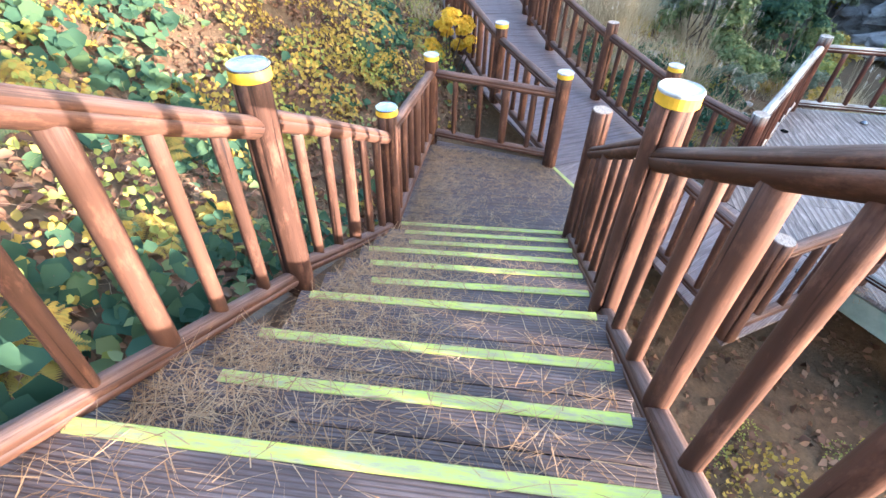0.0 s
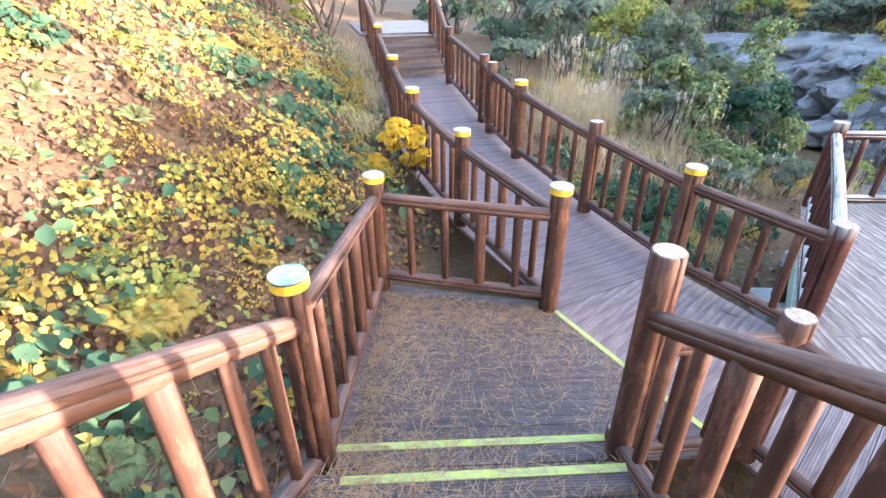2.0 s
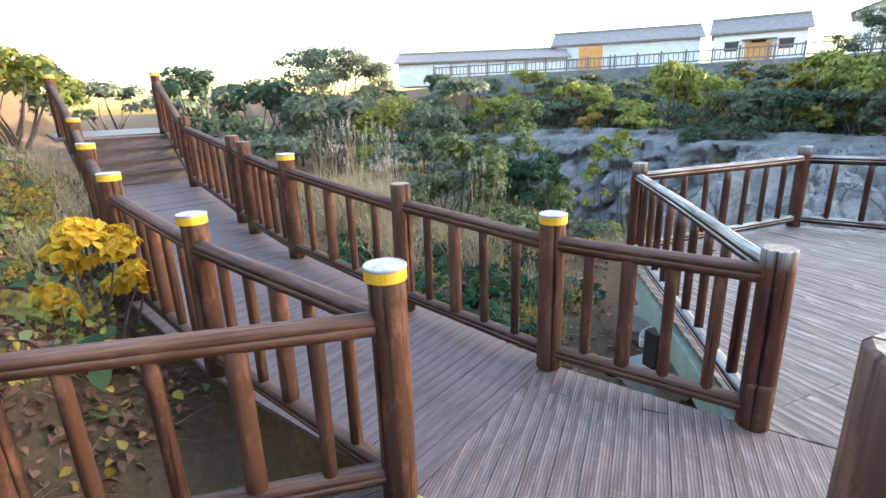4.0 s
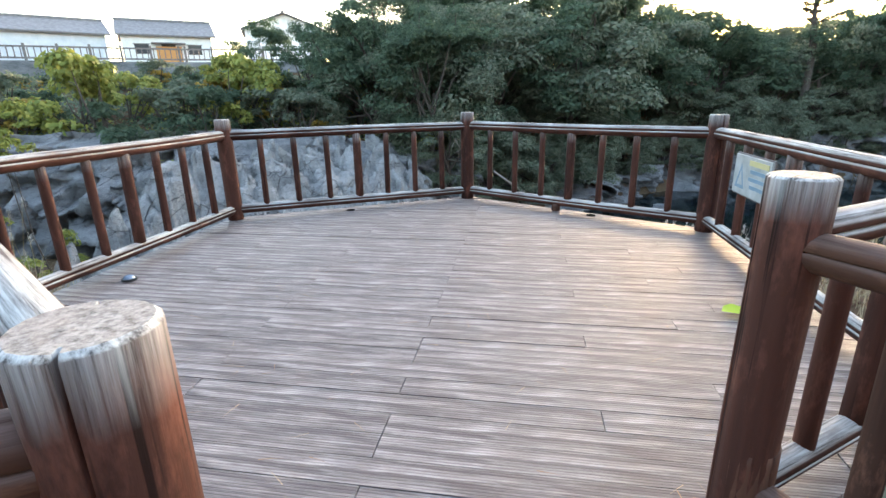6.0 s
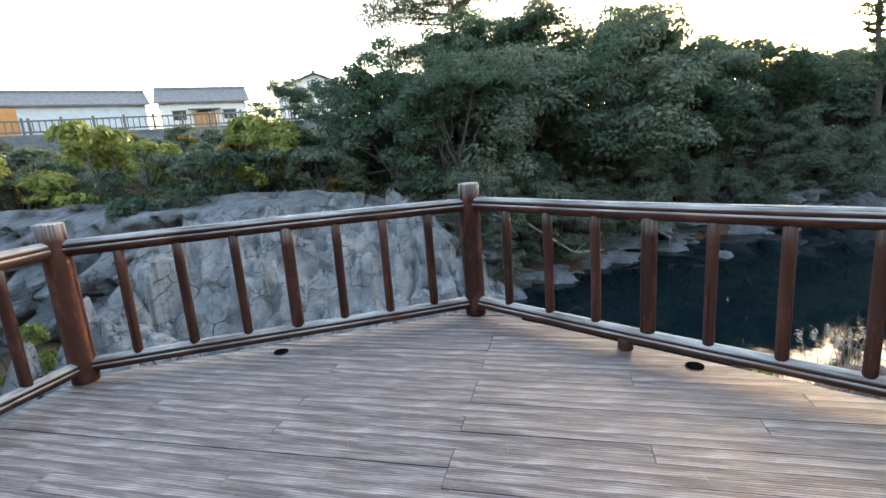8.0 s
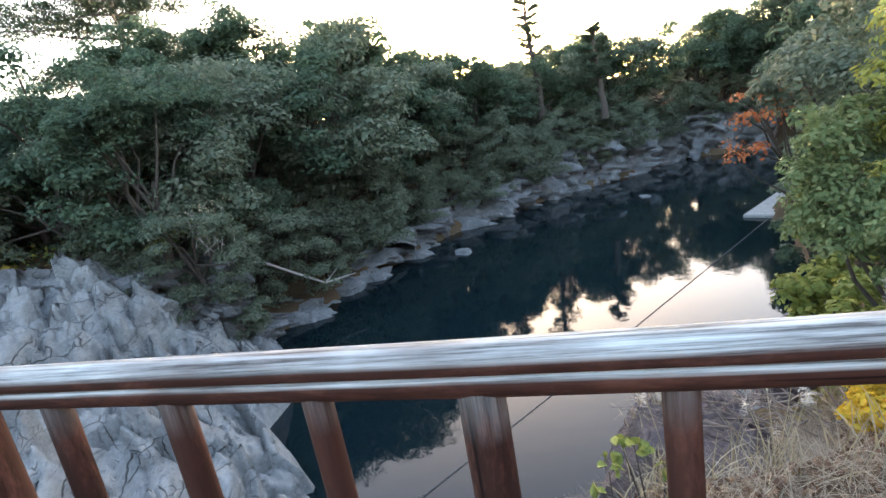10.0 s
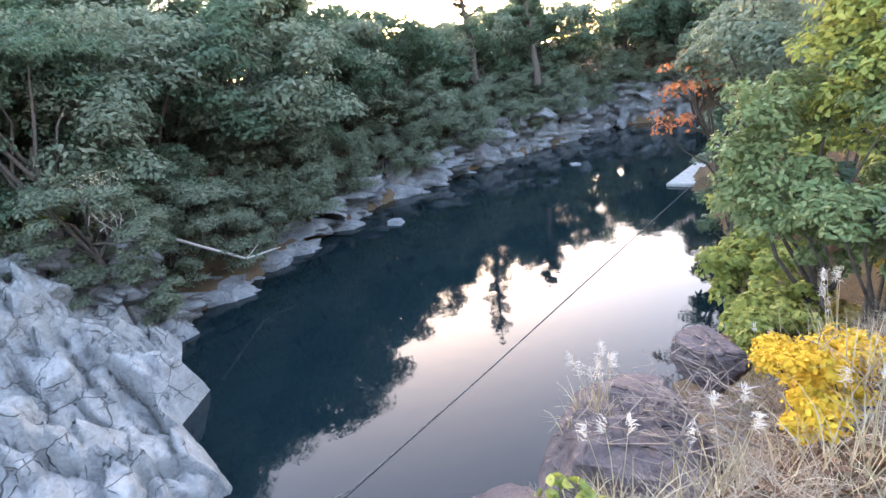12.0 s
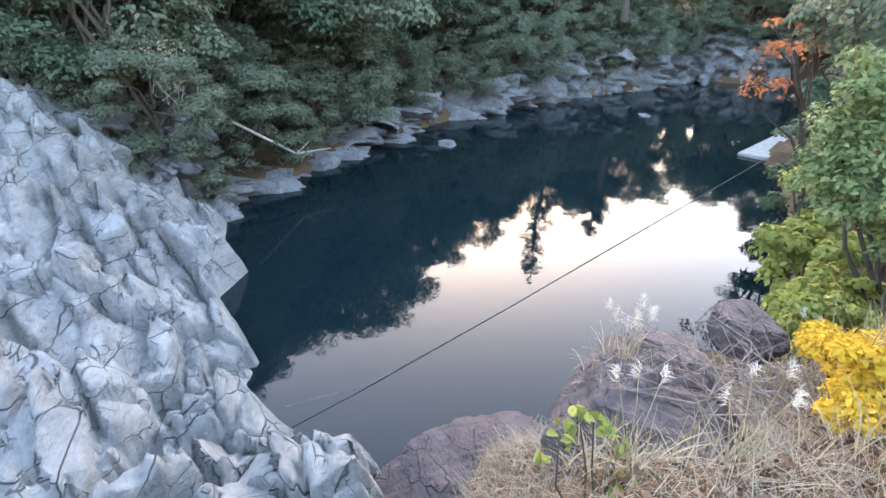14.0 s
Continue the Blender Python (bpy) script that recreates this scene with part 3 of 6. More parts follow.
# ---- stairs ----
stairs = thing("staircase", "brown timber stairs with yellow-green nosing strips", "stairs")
NOSE = [((-1.60, 2.22 - 0.352 * k), (0.09 - 0.02 * k, 2.38 - 0.358 * k), 0.19 * (k + 1)) for k in range(7)]
NOSE += [((-1.77, -0.33), (-0.03, -0.23), 1.52), ((-1.84, -0.69), (-0.05, -0.61), 1.71), ((-1.86, -1.05), (-0.06, -0.97), 1.90), ((-1.88, -2.4), (-0.06, -2.3), 1.90)]


def slab(poly, z0, z1):
    """A prism over a plan polygon."""
    bm = bmesh.new()
    lo = [bm.verts.new((x, y, z0)) for x, y in poly]
    hi = [bm.verts.new((x, y, z1)) for x, y in poly]
    bm.faces.new(lo[::-1])
    bm.faces.new(hi)
    for i in range(len(poly)):
        j = (i + 1) % len(poly)
        bm.faces.new((lo[i], lo[j], hi[j], hi[i]))
    bmesh.ops.recalc_face_normals(bm, faces=bm.faces)
    return bm


def local_slab(name, a, b, depth, z, t, mat, parent, back=(0, -1), label=""):
    """A board whose front edge runs from a to b and which reaches back by depth; its ribs run along it."""
    a, b = Vector((*a, z)), Vector((*b, z))
    length = (b - a).length
    xdir = (b - a).normalized()
    ydir = Vector((0, 0, 1)).cross(xdir)
    if ydir.xy.dot(Vector(back)) < 0:
        ydir = -ydir
    bm = box_bm(length, depth, t, 0.004)
    bmesh.ops.translate(bm, vec=(length / 2, depth / 2, -t / 2), verts=bm.verts)
    zdir = xdir.cross(ydir)
    if zdir.z < 0:
        bmesh.ops.translate(bm, vec=(0, 0, t), verts=bm.verts)
    m = Matrix.Translation(a) @ Matrix((xdir, ydir, zdir)).transposed().to_4x4()
    return child(name, bm_mesh(name, bm, mat), parent, m, label)


for k in range(10):
    l, r, z = NOSE[k]
    l2, r2, z2 = NOSE[k + 1]
    deep = (Vector(l) - Vector(l2)).length
    wide_l, wide_r = (l[0] - (0.06 if k < 7 else 0.16), l[1]), (r[0] + 0.06, r[1])
    half = deep / 2 + 0.01
    local_slab("tread", wide_l, wide_r, half - 0.006, z, 0.035, TREAD, stairs)
    local_slab("tread", (wide_l[0], wide_l[1] - half), (wide_r[0], wide_r[1] - half), half + 0.02, z, 0.035, TREAD, stairs)
    local_slab("riser", (wide_l[0], wide_l[1] - 0.02), (wide_r[0], wide_r[1] - 0.02), 0.025, z - 0.036, 0.155, TREAD, stairs)
    local_slab("nosing_strip", (l[0] + 0.12 * (k % 3), l[1] - 0.004 + 0.006), (r[0], r[1] + 0.002), 0.055, z + 0.006, 0.005, STRIP, stairs, label="yellow-green anti-slip strip")
for x0, x1 in ((-1.72, -1.93), (0.12, 0.02)):
    bm = bmesh.new()
    pts = [(2.45, 0.0), (2.45, 0.1), (-1.2, 1.83), (-2.4, 1.83), (-2.4, 1.6), (-1.2, 1.55)]
    va = [bm.verts.new((x0 + (x1 - x0) * (2.4 - y) / 4.8 - 0.03, y, z)) for y, z in pts]
    vb = [bm.verts.new((x0 + (x1 - x0) * (2.4 - y) / 4.8 + 0.03, y, z)) for y, z in pts]
    bm.faces.new(va)
    bm.faces.new(vb[::-1])
    for i in range(6):
        bm.faces.new((va[i], va[(i + 1) % 6], vb[(i + 1) % 6], vb[i]))
    bmesh.ops.recalc_face_normals(bm, faces=bm.faces)
    child("stringer", bm_mesh("stringer", bm, UNDER), stairs)
top_stairs = thing("staircase", "short flight of brown timber steps beyond the ramp", "stairs", (-2.0, 11.9, 0.7))
for k in range(4):
    m = Matrix.Rotation(radians(17), 4, "Z") @ Matrix.Translation((0, 0.34 * k, 0.18 * (k + 1) - 0.02))
    child("tread", box_mesh("tread", 1.75, 0.36, 0.05, TREAD), top_stairs, m)
    child("riser", box_mesh("riser", 1.75, 0.025, 0.13, TREAD), top_stairs, m @ Matrix.Translation((0, -0.15, -0.092)))
child("landing", box_mesh("landing", 2.2, 3.5, 0.06, RAMPM), top_stairs, Matrix.Rotation(radians(17), 4, "Z") @ Matrix.Translation((0, 1.36 + 1.75, 0.72)))


# ---- boards of deck, boardwalk, landing and ramp ----
def clip_poly(poly, axis, lo, hi):
    """A polygon cut to lo..hi along x (0) or y (1)."""
    for bound, sign in ((lo, 1), (hi, -1)):
        out = []
        for i, p in enumerate(poly):
            q = poly[(i + 1) % len(poly)]
            a, b = (p[axis] - bound) * sign, (q[axis] - bound) * sign
            if a >= 0:
                out.append(p)
            if a * b < 0:
                u = a / (a - b)
                out.append((p[0] + (q[0] - p[0]) * u, p[1] + (q[1] - p[1]) * u))
        poly = out
        if len(poly) < 3:
            return []
    return poly


def lay_boards(floor, poly, angle, width, mat, zf, joints=(2.4,), thick=0.035, gap=0.004, seed=1):
    """Boards with their length along the given angle, cut to the plan polygon."""
    g = np.random.default_rng(seed)
    ca, sa = math.cos(radians(angle)), math.sin(radians(angle))
    loc = [(x * ca + y * sa, -x * sa + y * ca) for x, y in poly]
    lo, hi = min(p[1] for p in loc), max(p[1] for p in loc)
    y, row = lo, 0
    while y < hi:
        strip = clip_poly(loc, 1, y + gap / 2, min(hi, y + width) - gap / 2)
        if strip:
            x0, x1 = min(p[0] for p in strip), max(p[0] for p in strip)
            cuts = [x0] + sorted(c for c in joints[row % len(joints)] if x0 + 0.15 < c < x1 - 0.15) + [x1]
            for a, b in zip(cuts[:-1], cuts[1:]):
                piece = clip_poly(strip, 0, a + 0.002, b - 0.002)
                if len(piece) < 3:
                    continue
                cx, cy = (a + b) / 2, y + width / 2
                wx, wy = cx * ca - cy * sa, cx * sa + cy * ca
                dz = g.normal(0, 0.0012)
                corner = [(px - cx, py - cy, zf((px * ca - py * sa), (px * sa + py * ca))) for px, py in piece]
                z0 = zf(wx, wy)
                bm = bmesh.new()
                top = [bm.verts.new((px, py, z - z0)) for px, py, z in corner]
                low = [bm.verts.new((px, py, z - z0 - thick)) for px, py, z in corner]
                bm.faces.new(top)
                bm.faces.new(low[::-1])
                for i in range(len(top)):
                    j = (i + 1) % len(top)
                    bm.faces.new((low[i], low[j], top[j], top[i]))
                bmesh.ops.recalc_face_normals(bm, faces=bm.faces)
                child("board", bm_mesh("board", bm, mat), floor, Matrix.Translation((wx, wy, z0 + dz)) @ Matrix.Rotation(radians(angle), 4, "Z"))
        y += width
        row += 1


def flat(x, y):
    return 0.0


# ---- girders, piers and edge boards under the deck ----
frame_thing = thing("deck_substructure", "grey-green steel girders on dark posts under the deck", "girders")
edge = [P_RP0, hx[2], hx[1], hx[0], hx[5], hx[4], P_GR]
for p, q in zip(edge[:-1], edge[1:]):
    a, b = Vector((*p, -0.20)), Vector((*q, -0.20))
    mid = (a + b) / 2
    ang = math.atan2(b.y - a.y, b.x - a.x)
    child("girder", box_mesh("girder", (b - a).length, 0.09, 0.26, GREENSTEEL), frame_thing, Matrix.Translation(mid + Vector((0, 0, -0.03))) @ Matrix.Rotation(ang, 4, "Z"))
for k, (x, y) in enumerate(((2.9, 5.2), (3.8, 6.1), (6.45, 6.1), (7.8, 3.87), (6.45, 1.6), (3.9, 1.7))):
    gz = float(ground_z(np.array([x]), np.array([y]))[0])
    child("pier", box_mesh("pier", 0.16, 0.16, -0.3 - gz + 0.2, DARK), frame_thing, Matrix.Translation((x, y, (gz - 0.2 - 0.3) / 2)))
    child("footing", box_mesh("footing", 0.5, 0.5, 0.4, CONC, 0.02), frame_thing, Matrix.Translation((x, y, gz + 0.05)))

# ---- rocks ----
def worley(px, py, seeds):
    """Nearest and second nearest distances to seeds, and the nearest one's index."""
    f1, f2, idx = np.full(px.shape, 1e9), np.full(px.shape, 1e9), np.zeros(px.shape, int)
    for i, (sx, sy) in enumerate(seeds):
        d = np.hypot(px - sx, py - sy)
        new1 = d < f1
        f2 = np.where(new1, f1, np.minimum(f2, d))
        idx = np.where(new1, i, idx)
        f1 = np.where(new1, d, f1)
    return f1, f2, idx


def facets(px, py, count, lo, hi, tilt, step, crack, seed):
    """Relief of broken rock: tilted plates of differing height, with open joints."""
    g = np.random.default_rng(seed)
    seeds = g.uniform(lo, hi, (count, 2))
    wx, wy = px + fbm(px * 0.9, py * 0.9, seed) * 0.6, py + fbm(px * 0.9, py * 0.9, seed + 50) * 0.6
    f1, f2, idx = worley(wx, wy, seeds)
    tx, ty, off = g.normal(0, tilt, count), g.normal(0, tilt, count), g.normal(0, step, count)
    rel = off[idx] + tx[idx] * (wx - seeds[idx, 0]) + ty[idx] * (wy - seeds[idx, 1])
    return rel - crack * np.exp(-((f2 - f1) / 0.055) ** 2)


def shelf_z(x, y):
    dp, _ = seg_dist(x, y, POND, True)
    ins = inside(x, y, POND)
    steep = np.interp(x, [11, 14, 17, 20], [0.16, 0.22, 0.42, 0.72])
    wet = 1 - np.exp(-dp / 0.3)
    z = -5.2 + 0.75 * wet + np.minimum(dp * steep, 3.0) + np.clip(dp - 4, 0, 8) * 0.1
    z = np.where(ins, -5.2 - dp * 2.2, z)
    z = z + facets(x, y, 110, (9, 1), (26, 17), 0.3, 0.28, 0.36, 21) * wet
    z = z + facets(x * 0.8 + 0.7 * y, (y - 0.35 * x) * 2.2, 900, (7, -20), (33, 32), 0.17, 0.12, 0.12, 22) * wet
    z = z + facets(x * 1.6 + 0.9 * y, (y - 0.4 * x) * 3.6, 1500, (14, -38), (58, 52), 0.08, 0.045, 0.05, 24) * wet
    z = z + fbm(x * 0.9, y * 0.9, 31) * 0.5 * wet + fbm(x * 5, y * 5, 33, 3) * 0.05
    edge = np.clip((x - 9.2) / 2.0, 0, 1) * np.clip((17 - y) / 3.0, 0, 1) * np.clip((y - 1.5) / 0.9, 0, 1)
    return -6.2 + (z + 6.2) * edge


thing("rock_shelf", "pale grey-white cracked river rock sloping into the pool", "rock", kind="structure",
      me=grid_mesh("rock_shelf", np.arange(9.2, 25.2, 0.058), np.arange(1.4, 16.5, 0.06), shelf_z, ROCK_WHITE, False))


def resample(line, step):
    pts = [Vector(p) for p in line]
    out = []
    for a, b in zip(pts[:-1], pts[1:]):
        n = max(1, int((b - a).length / step))
        out += [a.lerp(b, k / n) for k in range(n)]
    return out + [pts[-1]]


def cliff(name, label, line, z0, heights, lean, mat, seed, rows=34, step=0.14):
    """A broken rock face that stands along a plan line, leaning back from it on its right."""
    pts = resample(line, step)
    u = np.cumsum([0] + [(b - a).length for a, b in zip(pts[:-1], pts[1:])])
    hh = np.interp(u, np.linspace(0, u[-1], len(heights)), heights)
    v = np.linspace(0, 1, rows)
    uu, vv = np.meshgrid(u, v)
    zz = vv * hh[None, :]
    fade = np.clip((1.02 - vv) / 0.2, 0.12, 1)
    rel = facets(uu, zz * 1.3, int(u[-1] * 4), (0, 0), (u[-1], 7), 0.7, 0.34, 0.3, seed) + facets(uu, zz, int(u[-1] * 26), (0, 0), (u[-1], 7), 0.6, 0.15, 0.16, seed + 1)
    nx, ny = np.zeros(len(pts)), np.zeros(len(pts))
    for i in range(len(pts)):
        t = (pts[min(i + 3, len(pts) - 1)] - pts[max(i - 3, 0)]).normalized()
        nx[i], ny[i] = -t.y, t.x
    back = vv ** 1.5 * lean * hh[None, :] / 4 + np.where(vv > 0.93, 1.6, 0)
    dist = -0.45 + back - rel * fade
    gx = np.array([p.x for p in pts])[None, :] + nx[None, :] * dist
    gy = np.array([p.y for p in pts])[None, :] + ny[None, :] * dist
    idx = np.arange(uu.size).reshape(uu.shape)
    q = np.stack([idx[:-1, :-1], idx[:-1, 1:], idx[1:, 1:], idx[1:, :-1]], -1).reshape(-1, 4)
    me = mesh_of(name, np.stack([gx, gy, z0 + zz + fbm(uu, zz, seed) * 0.3], -1).reshape(-1, 3), q, mat, False)
    return thing(name, label, "cliff", kind="structure", me=me)


cliff("rock_cliff", "low broken grey rocks under the trees on the far shore", [(24.0, 5.4), (25.7, 4.8), (27.3, 3.5), (29.8, 1.1), (32.6, -1.6)], -5.4, (1.3, 0.9, 0.8, 1.0, 1.4), 1.2, ROCK_GREY, 47)
cliff("rock_cliff", "pale grey broken cliff along the far shore of the pool", [(32.2, -1.2), (33.9, -3.0), (37.5, -7.9), (40.7, -16.4), (42.1, -22.7), (44.1, -28.4), (45.2, -32.2), (40.0, -37.3)], -5.4, (1.6, 2.2, 2.6, 3.4, 4.4, 4.8, 4.4, 4.0), 1.0, ROCK_GREY, 41)
cliff("rock_cliff", "blue-grey broken cliff under the overgrown far bank", [(11.5, 35), (15.5, 24), (19, 16), (21.5, 10), (24.6, 5.2)], -5.0, (4.2, 5.0, 5.1, 4.9, 3.6), 1.9, ROCK_GREY, 43)


def boulder(name, label, at, size, mat, seed, rot=0.0, group=""):
    """A blocky boulder: a ball cut by random planes."""
    g = np.random.default_rng(seed)
    bm = bmesh.new()
    bmesh.ops.create_icosphere(bm, subdivisions=5 if max(size) > 0.3 else 3, radius=1)
    nn = g.normal(0, 1, (16, 3))
    nn = np.vstack([nn / np.linalg.norm(nn, axis=1)[:, None], [[0, 0, 1], [0, 0.1, 1]]])
    dd = np.append(g.uniform(0.62, 0.95, 16), [0.6, 0.62])
    for v in bm.verts:
        d = np.array(v.co)
        dots = nn @ d
        r = np.min(np.where(dots > 0.05, dd / np.maximum(dots, 0.05), 9))
        r = min(r, 1.15) + 0.07 * noise.noise(v.co * 3.5) + 0.035 * noise.noise(v.co * 9) + 0.015 * noise.noise(v.co * 24)
        v.co = Vector(d * r * np.array(size))
    ob = thing(name, label, "rock", at, group, me=bm_mesh(name, bm, mat, False))
    ob.rotation_euler = (0, 0, rot)
    return ob


boulder("boulder", "large purple-brown boulder on the near bank", (9.72, -0.02, -2.2), (0.98, 0.78, 1.42), ROCK_BROWN, 3, 0.6)
boulder("boulder", "dark brown boulder among grass and bushes", (10.5, -2.0, -2.0), (0.42, 0.36, 0.4), ROCK_BROWN, 5, 0.2)
boulder("boulder", "flat pinkish rock slab at the foot of the bank", (11.7, 0.75, -4.55), (1.0, 1.5, 0.62), ROCK_BROWN, 8, 0.1)
for k, (x, y, sx, sz) in enumerate(((30.8, -4.6, 0.75, 0.38), (32.4, -2.4, 1.1, 0.6), (28.7, 1.7, 0.9, 0.6), (33.6, -18.4, 0.6, 0.25), (26.6, 3.7, 0.9, 0.7), (30.6, 0.0, 0.8, 0.5))):
    boulder("water_rock", "grey rock rising from the water by the shore", (x, y, -5.05), (sx, sx * 0.7, sz), ROCK_GREY, 60 + k, k, "rocks along the shore")
for k, (x, y, z, s) in enumerate(((22.6, 8.2, -2.5, 1.2), (10.6, 7.6, -3.9, 0.9), (12.4, 9.6, -3.7, 1.1), (9.6, 9.2, -3.6, 0.8), (14.6, 12.5, -3.6, 1.4), (8.3, 8.6, -2.5, 0.6), (11.2, 12.2, -3.5, 1.0))):
    boulder("boulder", "pale grey rounded boulder on the rock bed", (x, y, z), (s, s * 0.8, s * 0.75), ROCK_WHITE, 80 + k, k * 1.3, "boulders on the river bed")


# ---- foliage ----
def leaf_cards(pts, nrm, size, aspect=0.55, fold=0.12, seed=0, full=False):
    """Vertices and faces of small pointed leaves, one island each."""
    g = np.random.default_rng(seed)
    n = len(pts)
    nrm = nrm / np.maximum(np.linalg.norm(nrm, axis=1)[:, None], 1e-6)
    r = g.normal(0, 1, (n, 3))
    t = np.cross(nrm, r)
    t /= np.maximum(np.linalg.norm(t, axis=1)[:, None], 1e-6)
    b = np.cross(nrm, t)
    s = np.asarray(size)[:, None] if np.ndim(size) else size
    if full:
        v = np.empty((n, 6, 3))
        v[:, 0] = pts - t * s * 0.5
        v[:, 1] = pts - t * s * 0.18 + b * s * aspect * 0.52 + nrm * s * fold
        v[:, 2] = pts + t * s * 0.16 + b * s * aspect * 0.40 + nrm * s * fold * 0.8
        v[:, 3] = pts + t * s * 0.55 - nrm * s * fold * 0.8
        v[:, 4] = pts + t * s * 0.16 - b * s * aspect * 0.40 + nrm * s * fold * 0.8
        v[:, 5] = pts - t * s * 0.18 - b * s * aspect * 0.52 + nrm * s * fold
        o = np.arange(n)[:, None] * 6
        return v.reshape(-1, 3), np.concatenate([o + np.array([[0, 1, 2, 3]]), o + np.array([[0, 3, 4, 5]])])
    v = np.empty((n, 4, 3))
    v[:, 0] = pts - t * s * 0.5
    v[:, 1] = pts + b * s * aspect * 0.5 + nrm * s * fold
    v[:, 2] = pts + t * s * 0.5
    v[:, 3] = pts - b * s * aspect * 0.5 + nrm * s * fold
    return v.reshape(-1, 3), np.arange(n * 4).reshape(n, 4)


def blades(roots, dirs, length, width, bend, seed=0, segs=3):
    """Vertices and faces of bending grass blades, one island each."""
    g = np.random.default_rng(seed)
    n = len(roots)
    side = np.cross(dirs, np.array([0, 0, 1.0]) + g.normal(0, 0.2, (n, 3)))
    side /= np.maximum(np.linalg.norm(side, axis=1)[:, None], 1e-6)
    v = np.empty((n, (segs + 1) * 2, 3))
    out = np.stack([dirs[:, 0], dirs[:, 1], np.zeros(n)], 1)
    for k in range(segs + 1):
        u = k / segs
        c = roots + dirs * (length * u)[:, None] + (out * (bend * u * u)[:, None]) - np.array([0, 0, 1.0]) * (np.abs(bend) * u ** 3 * 0.7)[:, None]
        w = (width * (1 - 0.85 * u))[:, None]
        v[:, 2 * k] = c - side * w / 2
        v[:, 2 * k + 1] = c + side * w / 2
    f = []
    for k in range(segs):
        f.append(np.stack([np.full(n, 2 * k), np.full(n, 2 * k + 1), np.full(n, 2 * k + 3), np.full(n, 2 * k + 2)], 1) + np.arange(n)[:, None] * (segs + 1) * 2)
    return v.reshape(-1, 3), np.concatenate(f)


def tube(bm, pts, radii, segs=7):
    """A tapered limb through points."""
    rings = []
    for i, (p, r) in enumerate(zip(pts, radii)):
        a, b = Vector(pts[max(i - 1, 0)]), Vector(pts[min(i + 1, len(pts) - 1)])
        z = (b - a).normalized()
        x = z.orthogonal().normalized()
        y = z.cross(x)
        rings.append([bm.verts.new(Vector(p) + (x * math.cos(2 * math.pi * k / segs) + y * math.sin(2 * math.pi * k / segs)) * r) for k in range(segs)])
    for p, q in zip(rings[:-1], rings[1:]):
        for k in range(segs):
            bm.faces.new((p[k], p[(k + 1) % segs], q[(k + 1) % segs], q[k]))


def limb_path(g, a, b, n=5, wob=0.12):
    a, b = Vector(a), Vector(b)
    L = (b - a).length
    return [a.lerp(b, k / (n - 1)) + (Vector(g.normal(0, wob * L / n, 3)) if 0 < k < n - 1 else Vector()) for k in range(n)]


def crown_mesh(name, mat, seed, rx, rz, zc, clumps, per, leaf, hollow=0.45, flatten=0.75, droop=0.0):
    """A crown of many leaf clumps with an uneven outline and gaps."""
    g = np.random.default_rng(seed)
    lobes = max(5, clumps // 8)
    d = g.normal(0, 1, (lobes, 3))
    d /= np.linalg.norm(d, axis=1)[:, None]
    d[:, 2] = np.where(d[:, 2] < -0.6, -d[:, 2], d[:, 2])
    mid = d * (g.uniform(hollow, 0.82, lobes) ** 0.6)[:, None]
    own = np.arange(clumps) % lobes
    e = g.normal(0, 1, (clumps, 3)) + d[own] * 0.9 + np.array([0, 0, 0.35])
    e /= np.linalg.norm(e, axis=1)[:, None]
    cen = (mid[own] + e * g.uniform(0.2, 0.42, clumps)[:, None]) * np.array([rx, rx, rz]) + np.array([0, 0, zc])
    crad = rx * g.uniform(0.15, 0.27, clumps)
    which = np.repeat(np.arange(clumps), per)
    q = g.normal(0, 1, (len(which), 3))
    q /= np.linalg.norm(q, axis=1)[:, None]
    q[:, 2] = np.where(q[:, 2] < -0.35, -q[:, 2] * 0.6, q[:, 2])
    rr = g.uniform(0.55, 1.05, len(which)) ** 0.7
    pts = cen[which] + q * (rr * crad[which])[:, None] * np.array([1, 1, flatten])
    nrm = q + np.array([0, 0, 0.5]) + g.normal(0, 0.38, q.shape)
    v, f = leaf_cards(pts, nrm, leaf * g.uniform(0.6, 1.35, len(pts)), seed=seed, full=leaf < 0.12)
    return mesh_of(name, v, f, mat), cen


def trunk_mesh(seed, h, r, cen, mat=BARK, limbs=9, lean=0.3):
    g = np.random.default_rng(seed)
    bm = bmesh.new()
    top = Vector((g.normal(0, lean), g.normal(0, lean), h))
    stem = limb_path(g, (0, 0, -0.6), top, 7, 0.08)
    tube(bm, stem, [r * (1 - 0.11 * k) for k in range(7)], 9)
    for c in cen[: limbs]:
        k = int(g.integers(2, 6))
        p = limb_path(g, stem[k], c, 4, 0.15)
        tube(bm, p, [r * 0.42, r * 0.3, r * 0.2, r * 0.08], 6)
    return bm_mesh("trunk", bm, mat, True)


def broad_tree(label, seed, rx, rz, zc, mat, clumps=64, per=165, leaf=0.18, at=(0, 0, 0), group="", name="tree", category="tree"):
    t = thing(name, label, category, at, group)
    me, cen = crown_mesh("crown", mat, seed, rx, rz, zc, clumps, per, leaf)
    child("trunk", trunk_mesh(seed, zc, rx * 0.07, cen), t)
    child("crown", me, t)
    return t


